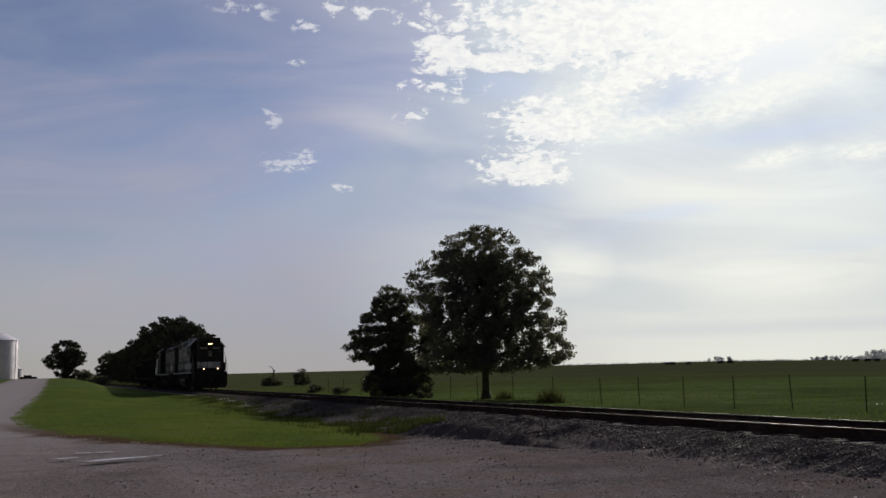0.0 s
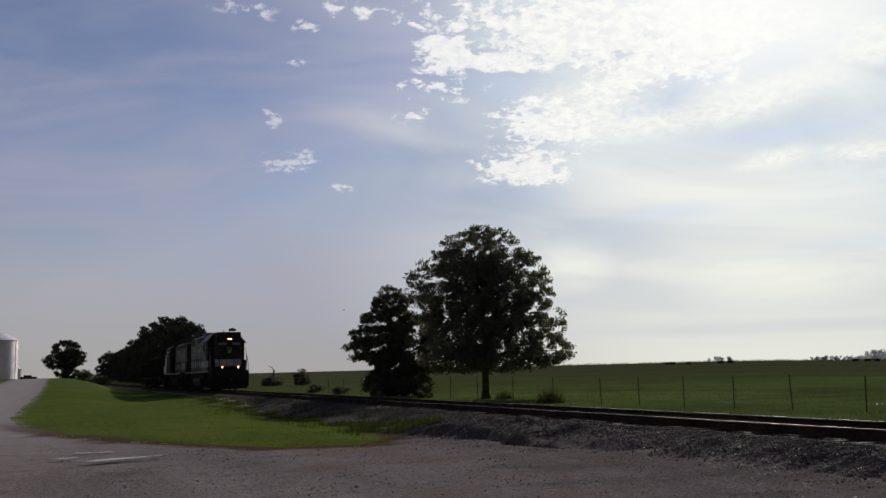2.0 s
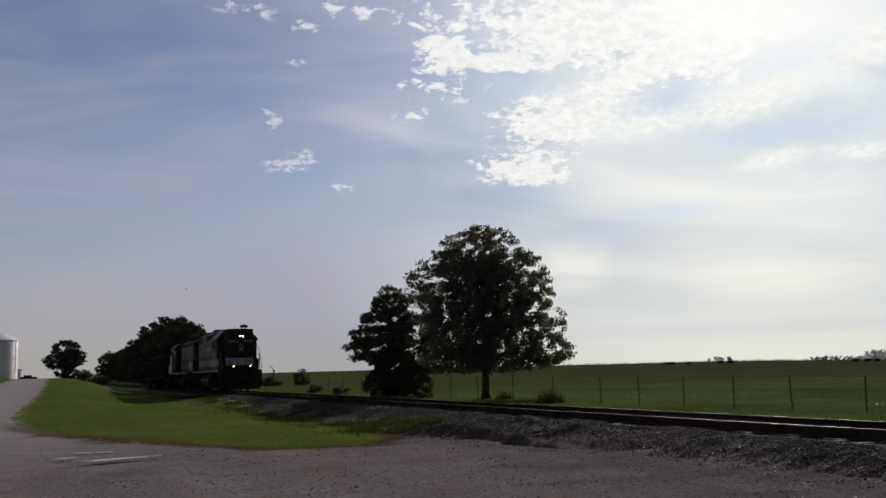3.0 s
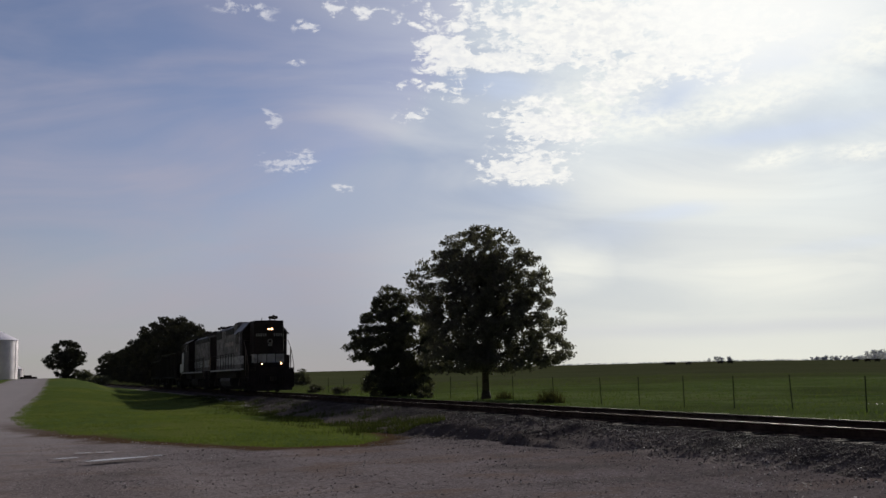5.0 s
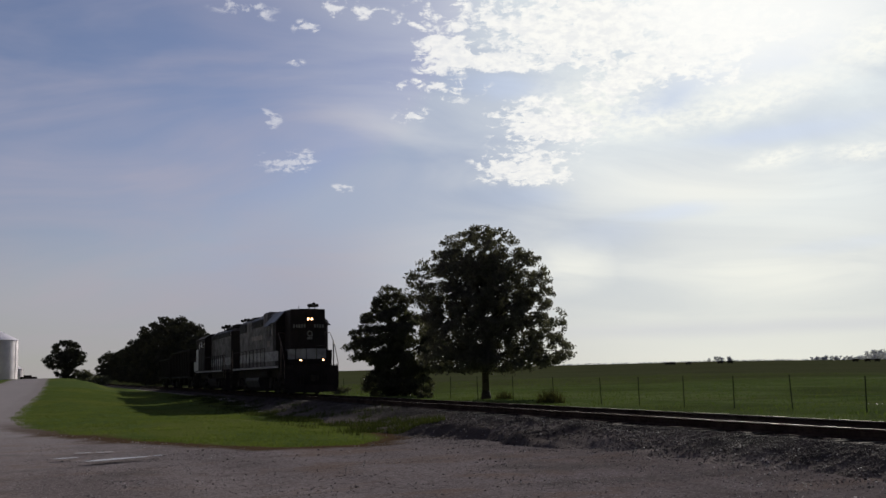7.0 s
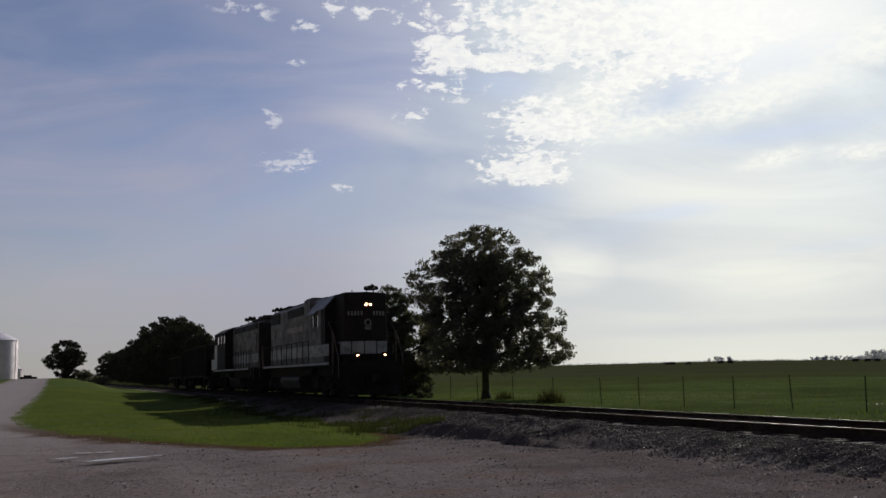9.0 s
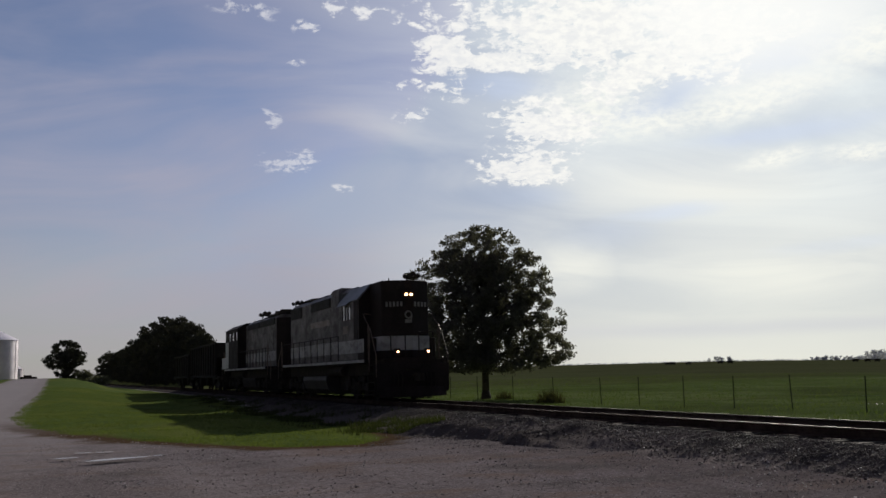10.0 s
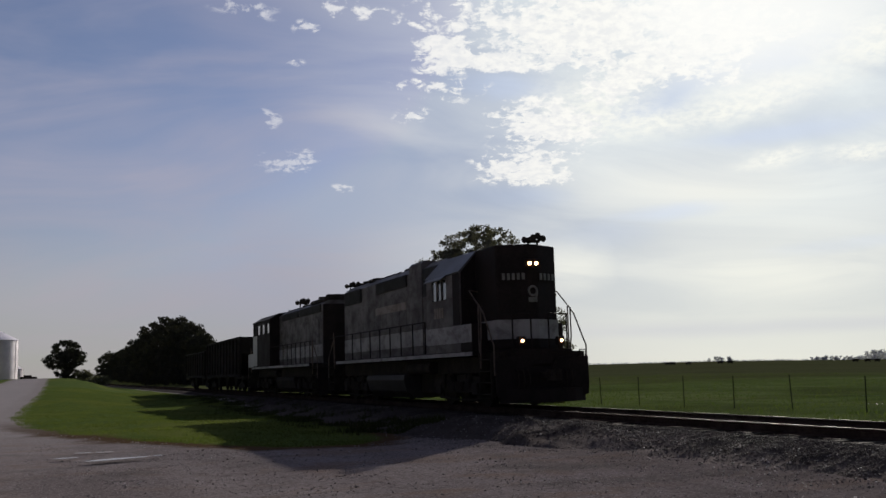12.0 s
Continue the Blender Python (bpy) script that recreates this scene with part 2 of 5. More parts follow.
LEAF_B = leafy("bush_leaves", (0.074, 0.075, 0.064), (0.104, 0.104, 0.090), 0.6, 0.2, 0.24, 0.7, 0.10)
LEAF_G = leafy("grove_leaves", (0.058, 0.058, 0.052), (0.082, 0.080, 0.072), 0.3, 0.15, 0.10, 0.9, 0.0)
# haze of the distance is put into this pale blue leaf colour
LEAF_HAZED = leafy("haze_tinted_leaves", (0.33, 0.33, 0.60), (0.42, 0.42, 0.70), 0.2, 0.2, 0.5)
ZINC = material("galvanised_steel", (0.70, 0.65, 0.69), (0.86, 0.81, 0.84), 0.7, 0.50, 0.60)
POST_STEEL = material("green_post_steel", (0.025, 0.03, 0.024), (0.05, 0.055, 0.042), 4.0, 0.9, spec=0.0)
WIRE = material("wire_steel", (0.10, 0.10, 0.10), (0.18, 0.17, 0.16), 2.0, 0.5, 0.6)
HIDE = material("black_hide", (0.012, 0.010, 0.009), (0.030, 0.022, 0.018), 2.0, 0.8)
LAMP_HOT = lamp_material("headlight_glow", (1.0, 0.54, 0.26), 11.0)


# ---- mesh helpers ----
def mesh_of(bm, name, mats, smooth=False):
    me = bpy.data.meshes.new(name)
    bm.to_mesh(me)
    bm.free()
    for m in (mats if isinstance(mats, (list, tuple)) else [mats]):
        me.materials.append(m)
    if smooth:
        for p in me.polygons:
            p.use_smooth = True
    return me


def part(name, bm, mat, parent, label="", smooth=False):
    ob = new(name, mesh_of(bm, name, mat, smooth))
    ob.parent = parent
    if label:
        tagged(ob, label)
    return ob


def thing(name, bm, mat, label, category, group="", kind="", smooth=False):
    return tagged(new(name, mesh_of(bm, name, mat, smooth)), label, category, group, kind)


def empty(name, m, label, category, group="", kind=""):
    ob = new(name)
    ob.empty_display_size = 0.3
    ob.matrix_world = m
    return tagged(ob, label, category, group, kind)


def box(bm, x0, x1, y0, y1, z0, z1, bevel=0.0, mat=0):
    vs = [bm.verts.new((x, y, z)) for x in (x0, x1) for y in (y0, y1) for z in (z0, z1)]
    fs = [bm.faces.new([vs[i] for i in q]) for q in ((0, 1, 3, 2), (4, 6, 7, 5), (0, 4, 5, 1), (2, 3, 7, 6), (0, 2, 6, 4), (1, 5, 7, 3))]
    for f in fs:
        f.material_index = mat
    if bevel:
        bmesh.ops.bevel(bm, geom=list({e for f in fs for e in f.edges}), offset=bevel, segments=2, affect="EDGES", profile=0.5)
    return bm


def prism(bm, outline, axis, lo, hi, bevel=0.0, mat=0):
    """A closed outline (pairs) drawn out along an axis: 'x' takes (y, z), 'y' takes (x, z), 'z' takes (x, y)."""
    def at(a, b, c):
        return {"x": (c, a, b), "y": (a, c, b), "z": (a, b, c)}[axis]
    lower = [bm.verts.new(at(a, b, lo)) for a, b in outline]
    upper = [bm.verts.new(at(a, b, hi)) for a, b in outline]
    k = len(outline)
    fs = [bm.faces.new(lower[::-1]), bm.faces.new(upper)]
    fs += [bm.faces.new((lower[i], lower[(i + 1) % k], upper[(i + 1) % k], upper[i])) for i in range(k)]
    for f in fs:
        f.material_index = mat
    if bevel:
        bmesh.ops.bevel(bm, geom=list({e for f in fs for e in f.edges}), offset=bevel, segments=2, affect="EDGES", profile=0.5)
    bmesh.ops.recalc_face_normals(bm, faces=[f for f in bm.faces])
    return bm


def tube(bm, points, r0, r1=None, sides=8, cap=True):
    """A round bar along points, tapering from r0 to r1."""
    r1 = r0 if r1 is None else r1
    pts = [Vector(q) for q in points]
    rings = []
    side = None
    for i, q in enumerate(pts):
        d = (pts[min(i + 1, len(pts) - 1)] - pts[max(i - 1, 0)]).normalized()
        if side is None:
            side = d.orthogonal().normalized()
        side = (side - d * side.dot(d)).normalized()
        other = d.cross(side)
        r = r0 + (r1 - r0) * i / max(len(pts) - 1, 1)
        rings.append([bm.verts.new(q + (side * math.cos(a) + other * math.sin(a)) * r) for a in (2 * math.pi * k / sides for k in range(sides))])
    for a, b in zip(rings, rings[1:]):
        for k in range(sides):
            bm.faces.new((a[k], a[(k + 1) % sides], b[(k + 1) % sides], b[k]))
    if cap:
        bm.faces.new(rings[0][::-1]), bm.faces.new(rings[-1])
    return bm


# ---- ground ----
def sm(t):
    t = max(0.0, min(1.0, t))
    return t * t * (3 - 2 * t)


def rail_z(x):
    return 0.538 + 0.0035 * max(-260.0, min(60.0, x))


def ground_z(x, y):
    """Lot and lawn on the near side, pasture beyond the track, both rising a little towards the skyline."""
    r = math.hypot(x, y + 12.4)
    far = -0.3 + 1.82 * sm((r - 60) / 330) - 0.0030 * max(0.0, r - 120) * sm((math.atan2(y + 12.4, -x) - 0.70) / 0.16)
    near = 1.56 * sm((-x - 38) / 112) * sm((-y - 2) / 11)
    near = near + (1.52 - near) * sm((r - 180) / 220)
    z = near + (far - near) * sm((y + 3) / 7)
    c = sm((abs(y) - 3.0) / 6.0)
    low = rail_z(x) - 0.62 + 0.14 * sm((x + 24) / 6) * sm((1 - y) / 2) + 0.30 * sm((-x - 42) / 22) * sm((-0.5 - y) / 2)
    # a shallow swale runs down the lawn
    dip = 0.22 * math.exp(-((y + 7.6) / 2.6) ** 2) * sm((-x - 34) / 16) * sm((x + 130) / 40)
    return low * (1 - c) + z * c - dip


LAWN = [(-300, -14.2), (-127, -14.0), (-87, -13.8), (-67, -14.0), (-55, -14.2), (-41.5, -14.2), (-34, -13.5), (-29, -12.2), (-23, -10.0),
        (-20.1, -8.2), (-19.6, -6.4), (-22.8, -4.6), (-28, -4.0), (-40, -3.6), (-55, -2.9), (-75, -2.4), (-300, -2.2)]
YARD = [(-300, -18.6), (-130, -18.2), (-108, -18.4), (-96, -19.5), (-100, -40), (-300, -60)]


def inside_by(poly, x, y):
    """Distance to an outline, positive inside it."""
    best, inside = 1e9, False
    for (ax, ay), (bx, by) in zip(poly, poly[1:] + poly[:1]):
        if (ay > y) != (by > y) and x < (bx - ax) * (y - ay) / (by - ay) + ax:
            inside = not inside
        t = max(0.0, min(1.0, ((x - ax) * (bx - ax) + (y - ay) * (by - ay)) / ((bx - ax) ** 2 + (by - ay) ** 2)))
        best = min(best, math.hypot(x - ax - t * (bx - ax), y - ay - t * (by - ay)))
    return best if inside else -best


def steps_out(lo, hi, fine_lo, fine_hi, step, grow=1.16):
    vals = list(np.arange(fine_lo, fine_hi + 1e-6, step))
    s, v = step, fine_hi
    while v < hi:
        s *= grow
        v += s
        vals.append(v)
    s, v = step, fine_lo
    while v > lo:
        s *= grow
        v -= s
        vals.insert(0, v)
    return vals


def ground_material():
    m = bpy.data.materials.new("ground")
    m.use_nodes = True
    n = Net(m.node_tree)
    co = n.t.nodes.new("ShaderNodeTexCoord").outputs["Object"]
    lawn = n.t.nodes.new("ShaderNodeAttribute")
    lawn.attribute_name = "lawn"
    past = n.t.nodes.new("ShaderNodeAttribute")
    past.attribute_name = "pasture"
    wob = n.noise(co, 0.8, 5, 0.65)
    fine = n.noise(co, 22.0, 4, 0.7)
    mid = n.noise(co, 3.0, 5, 0.6)
    wide = n.noise(n.scaled(co, (0.25, 1.0, 1.0)), 0.35, 4, 0.55)
    # gravel lot
    stones = n.voronoi(co, 26.0, "Color")
    tone = n.dot(stones, (0.33, 0.33, 0.33))
    gravel = n.mix(n.ramp(n.math("ADD", n.math("MULTIPLY", tone, 0.40), n.math("MULTIPLY", wide, 0.60)), 0.32, 0.68), rgb(0.198, 0.164, 0.162), rgb(0.380, 0.324, 0.320))
    damp = n.noise(n.scaled(co, (0.8, 0.45, 1.0)), 1.1, 6, 0.65, 0.6)
    gravel = n.mix(n.ramp(damp, 0.50, 0.68, 0.0, 0.75), gravel, rgb(0.165, 0.141, 0.136))
    gravel = n.mix(n.ramp(n.noise(n.scaled(co, (0.7, 0.4, 1.0)), 0.9, 6, 0.68, 0.4), 0.50, 0.66, 0.0, 0.7), gravel, rgb(0.27, 0.195, 0.16))
    clods = n.noise(co, 9.0, 3, 0.7)
    gravel = n.mix(n.ramp(clods, 0.58, 0.68, 0.0, 0.7), gravel, rgb(0.075, 0.060, 0.054))
    gravel = n.mix(n.ramp(n.noise(co, 30.0, 2, 0.6), 0.58, 0.68, 0.0, 0.65), gravel, rgb(0.50, 0.47, 0.455))
    place_x = n.t.nodes.new("ShaderNodeSeparateXYZ")
    n.put(place_x, 0, co)
    px = place_x.outputs[0]
    # dark stone and brown earth trodden into the lot beside the track
    spoil = n.math("ADD", place_x.outputs[1], n.math("MULTIPLY", n.math("SUBTRACT", n.noise(n.scaled(co, (0.45, 0.9, 1.0)), 0.9, 7, 0.7, 0.5), 0.5), 9.0))
    spoil = n.math("MULTIPLY", n.ramp(spoil, -6.6, -3.6, 0.0, 0.45), n.ramp(px, -26.0, -21.0))
    gravel = n.mix(spoil, gravel, n.mix(n.ramp(mid, 0.38, 0.62), rgb(0.125, 0.106, 0.100), rgb(0.205, 0.168, 0.150)))
    # the road away from the lot is packed harder and paler
    gravel = n.mix(n.ramp(n.math("ADD", px, n.math("MULTIPLY", n.math("SUBTRACT", wob, 0.5), 12.0)), -13.0, -42.0, 0.0, 0.8), gravel, n.mix(mid, rgb(0.42, 0.380, 0.388), rgb(0.585, 0.535, 0.545)))
    # grass
    grass = n.mix(n.ramp(mid, 0.3, 0.7), rgb(0.098, 0.141, 0.044), rgb(0.150, 0.197, 0.065))
    grass = n.mix(n.ramp(wide, 0.44, 0.62), grass, rgb(0.172, 0.200, 0.060))
    grass = n.mix(n.math("MULTIPLY", n.ramp(fine, 0.52, 0.7), 0.6), grass, rgb(0.060, 0.085, 0.026))
    meadow = n.mix(n.ramp(n.noise(n.scaled(co, (0.6, 1.0, 1.0)), 0.09, 6, 0.62), 0.36, 0.64), rgb(0.126, 0.176, 0.060), rgb(0.200, 0.244, 0.098))
    meadow = n.mix(n.math("MULTIPLY", n.ramp(mid, 0.5, 0.7), 0.5), meadow, rgb(0.085, 0.115, 0.042))
    tuft = n.noise(n.scaled(co, (1.0, 0.7, 1.0)), 0.55, 6, 0.7)
    meadow = n.mix(n.ramp(tuft, 0.46, 0.66, 0.0, 0.5), meadow, rgb(0.068, 0.088, 0.034))
    meadow = n.mix(n.ramp(n.noise(co, 0.22, 5, 0.65), 0.54, 0.70, 0.0, 0.6), meadow, rgb(0.175, 0.190, 0.075))
    # grazed-down patches, browner far out
    graze = n.noise(n.scaled(co, (0.5, 0.5, 1.0)), 0.11, 5, 0.6, 0.4)
    meadow = n.mix(n.ramp(graze, 0.50, 0.64, 0.0, 0.65), meadow, rgb(0.075, 0.092, 0.040))
    meadow = n.mix(n.ramp(n.math("ADD", place_x.outputs[1], n.math("MULTIPLY", n.math("SUBTRACT", graze, 0.5), 60.0)), 30.0, 110.0, 0.0, 0.35), meadow, rgb(0.125, 0.120, 0.066))
    # darker and browner towards -x, with a ragged edge
    brown_x = n.math("ADD", px, n.math("MULTIPLY", n.math("SUBTRACT", n.noise(co, 0.35, 5, 0.65), 0.5), 40.0))
    meadow = n.mix(n.ramp(brown_x, -62.0, -88.0, 0.0, 0.7), meadow, n.mix(n.ramp(mid, 0.35, 0.65), rgb(0.080, 0.084, 0.044), rgb(0.120, 0.116, 0.064)))
    meadow = n.mix(n.ramp(place_x.outputs[1], 9.0, 4.0, 0.0, 0.5), meadow, rgb(0.20, 0.215, 0.075))
    dead = n.mix(mid, rgb(0.085, 0.052, 0.028), rgb(0.150, 0.098, 0.052))
    rim = n.math("ADD", lawn.outputs["Fac"], n.math("MULTIPLY", n.math("SUBTRACT", wob, 0.5), 1.6))
    col = n.mix(n.math("MULTIPLY", n.ramp(rim, -1.15, -0.4, 0.0, 0.95), n.ramp(px, -42.0, -26.0, 0.12, 1.0)), gravel, dead)
    col = n.mix(n.ramp(n.math("ADD", rim, n.math("MULTIPLY", n.math("SUBTRACT", fine, 0.5), 0.8)), -0.15, 0.45), col, grass)
    pf = n.math("ADD", past.outputs["Fac"], n.math("MULTIPLY", n.math("SUBTRACT", wob, 0.5), 1.2))
    col = n.mix(n.ramp(pf, -0.3, 0.3), col, meadow)
    p = n.add("ShaderNodeBsdfDiffuse", Roughness=0.6)
    n.put(p, "Color", col)
    b = n.add("ShaderNodeBump", Strength=0.5, Distance=0.02, Height=n.math("ADD", fine, n.math("MULTIPLY", tone, 0.4)))
    n.put(p, "Normal", b.outputs[0])
    n.t.links.new(p.outputs[0], n.add("ShaderNodeOutputMaterial").inputs[0])
    return m


def build_ground():
    xs = steps_out(-4200, 4200, -90, 6, 0.5)
    ys = steps_out(-4200, 4200, -22, 22, 0.5)
    verts, lawn, past = [], [], []
    for x in xs:
        for y in ys:
            z = ground_z(x, y)
            if abs(x) < 200 and abs(y) < 80:
                z += 0.05 * noise.noise((x * 0.35, y * 0.35, 0)) + 0.018 * noise.noise((x * 1.7, y * 1.7, 3))
            verts.append((x, y, z))
            a = max(inside_by(LAWN, x, y), inside_by(YARD, x, y)) if -400 < x < 30 and -70 < y < 0 else -9.0
            lawn.append(max(-9.0, min(9.0, a)))
            past.append(max(-9.0, min(9.0, max(y - 2.6, -x - 260, -y - 90, x - 160))))
    k = len(ys)
    faces = [(i * k + j, (i + 1) * k + j, (i + 1) * k + j + 1, i * k + j + 1) for i in range(len(xs) - 1) for j in range(k - 1)]
    me = bpy.data.meshes.new("ground")
    me.from_pydata(verts, [], faces)
    for name, vals in (("lawn", lawn), ("pasture", past)):
        at = me.attributes.new(name, "FLOAT", "POINT")
        at.data.foreach_set("value", vals)
    me.materials.append(ground_material())
    me.polygons.foreach_set("use_smooth", [True] * len(me.polygons))
    return tagged(new("ground", me), "grey gravel lot, mown green lawn and pasture", "ground", kind="structure")


def dusty(name, a, b, dust, rand=0.0, spec=0.0):
    """Dark crushed stone with fine material washed into it in patches."""
    m = material(name, a, b, 0.6, 0.95, 0, 1.0, 24.0, rand=rand, spec=spec)
    t = m.node_tree
    n = Net(t, False)
    p = next(q for q in t.nodes if q.type == "BSDF_PRINCIPLED")
    src = p.inputs["Base Color"].links[0].from_socket
    co = t.nodes.new("ShaderNodeTexCoord").outputs["Object"]
    k = n.ramp(n.noise(n.scaled(co, (0.7, 1.0, 1.0)), 0.9, 6, 0.7, 0.5), 0.50, 0.70, 0.0, 0.7)
    # fines gather towards the toe of the bed
    sep = t.nodes.new("ShaderNodeSeparateXYZ")
    n.put(sep, 0, co)
    toe = n.math("ADD", n.math("MULTIPLY", sep.outputs[1], -1.0), n.math("MULTIPLY", n.math("SUBTRACT", n.noise(n.scaled(co, (0.5, 1.0, 1.0)), 1.4, 6, 0.7), 0.5), 4.6))
    k = n.math("MAXIMUM", k, n.math("MULTIPLY", n.ramp(toe, 1.7, 3.1, 0.0, 0.95), n.math("MAXIMUM", n.ramp(sep.outputs[0], -17.5, -14.0), n.ramp(sep.outputs[0], -23.0, -27.0, 0.15, 0.7))))
    n.put(p, "Base Color", n.mix(k, src, rgb(*dust)))
    return m


build_ground()
BALLAST = dusty("ballast_stone", (0.055, 0.047, 0.046), (0.112, 0.096, 0.092), (0.200, 0.172, 0.164))
GRAVEL_STONE = material("gravel_stone", (0.19, 0.165, 0.16), (0.42, 0.385, 0.38), 0.9, 0.7, 0, 0.2, 9.0, rand=0.9, spec=0.4)


BALLAST_PROFILE = [(-4.8, -0.95), (-3.7, -0.60), (-2.8, -0.44), (-2.0, -0.28), (-1.45, -0.185), (-1.2, -0.19), (0, -0.22), (1.45, -0.20), (2.0, -0.26), (3.0, -0.62), (3.8, -0.95)]


def ballast_z(x, y):
    """Top of the stone bed, with a ragged toe and a spill of stone on the near side."""
    k = y
    if y < -1.5:
        spill = 1.0 - 0.55 * sm((-x - 34) / 30) - 0.18 * sm((x + 19) / 5) + 0.30 * math.exp(-((x + 19.5) / 4.5) ** 2) + 0.20 * noise.noise((x * 0.45, 3.0, 7.0)) + 0.14 * noise.noise((x * 1.3, 6.0, 2.0)) + 0.09 * noise.noise((x * 3.1, 1.0, 4.0))
        k = -1.5 + (y + 1.5) / spill
    for (ya, za), (yb, zb) in zip(BALLAST_PROFILE, BALLAST_PROFILE[1:]):
        if ya <= k <= yb:
            z = za + (zb - za) * (k - ya) / (yb - ya)
            if y < -1.6:
                out = sm((-y - 1.6) / 0.8)
                z += out * (0.09 * noise.noise((x * 0.8, y * 0.9, 7.0)) + 0.055 * noise.noise((x * 1.9, y * 2.1, 2.0)))
                # a ledge of dumped stone that breaks off steeply towards the lot
                lip = 3.35 + 0.5 * noise.noise((x * 0.5, 0.0, 9.0)) + 0.30 * noise.noise((x * 1.7, 0.0, 5.0)) + 0.12 * noise.noise((x * 4.1, 0.0, 5.0))
                z += (0.20 + 0.10 * noise.noise((x * 0.9, y * 0.5, 12.0)) + 0.05 * noise.noise((x * 3.3, y * 3.3, 3.0))) * out * math.exp(-((x + 19.6) / 4.2) ** 4) * (1 - sm((-y - lip) / 0.5))
            return rail_z(x) + z + 0.02 * noise.noise((x * 3, y * 3, 1))
    return -9.0


def build_ballast():
    ys = [-6.0 + 0.14 * k for k in range(33)] + [-1.45, -0.8, 0.0, 0.8, 1.45, 1.8, 2.2, 2.6, 3.0, 3.4, 3.8]
    xs = steps_out(-420, 240, -45, -4, 0.16, 1.12)
    verts = [(x, y, max(ballast_z(x, y), rail_z(x) - 1.1)) for x in xs for y in ys]
    k = len(ys)
    faces = [(i * k + j, (i + 1) * k + j, (i + 1) * k + j + 1, i * k + j + 1) for i in range(len(xs) - 1) for j in range(k - 1)]
    me = bpy.data.meshes.new("ballast")
    me.from_pydata(verts, [], faces)
    me.materials.append(BALLAST)
    me.polygons.foreach_set("use_smooth", [True] * len(me.polygons))
    return tagged(new("ballast", me), "dark crushed stone bed under the railway track", "ballast", kind="structure")


build_ballast()


def build_track():
    track = empty("railway_track", Matrix.Identity(4), "straight railway track of bright steel rails on timber ties", "track", kind="structure")
    for s in (-1, 1):
        bm = bmesh.new()
        c = 0.7525 * s
        shape = [(c - .012, 0), (c - .035, -.003), (c - .037, -.03), (c - .009, -.045), (c - .009, -.14), (c - .07, -.158), (c - .07, -.17),
                 (c + .07, -.17), (c + .07, -.158), (c + .009, -.14), (c + .009, -.045), (c + .037, -.03), (c + .035, -.003), (c + .012, 0)]
        cuts = [-420, -260, -130, -60, -30, 0, 60, 240]
        rings = [[bm.verts.new((x, y, z + rail_z(x))) for y, z in shape] for x in cuts]
        for a, b in zip(rings, rings[1:]):
            for i in range(len(shape)):
                j = (i + 1) % len(shape)
                f = bm.faces.new((a[i], a[j], b[j], b[i]))
                f.material_index = 0 if i == len(shape) - 1 else 1
        bmesh.ops.recalc_face_normals(bm, faces=bm.faces[:])
        part("rail", bm, [STEEL, RUST], track)
    return track


track = build_track()


# ---- trees ----
def leaf_cloud(bm, centres, per, size, rnd, flat=0.75):
    """Leaf quads scattered in clumps round the centres (x, y, z, radius)."""
    for cx, cy, cz, r in centres:
        for _ in range(per):
            d = Vector((rnd.gauss(0, 1), rnd.gauss(0, 1), rnd.gauss(0, 1)))
            d.normalize()
            q = Vector((cx, cy, cz)) + Vector((d.x, d.y, d.z * flat)) * r * rnd.random() ** 0.45
            a = Vector((rnd.gauss(0, 1), rnd.gauss(0, 1), rnd.gauss(0, 0.7))).normalized()
            b = a.orthogonal().normalized()
            b = Matrix.Rotation(rnd.random() * 6.28, 3, a) @ b
            s = size * rnd.uniform(0.6, 1.3)
            c = a.cross(b)
            bm.faces.new([bm.verts.new(q + v) for v in (-b * s, c * s * 0.55 - b * s * 0.1, b * s, -c * s * 0.55 + b * s * 0.1)])


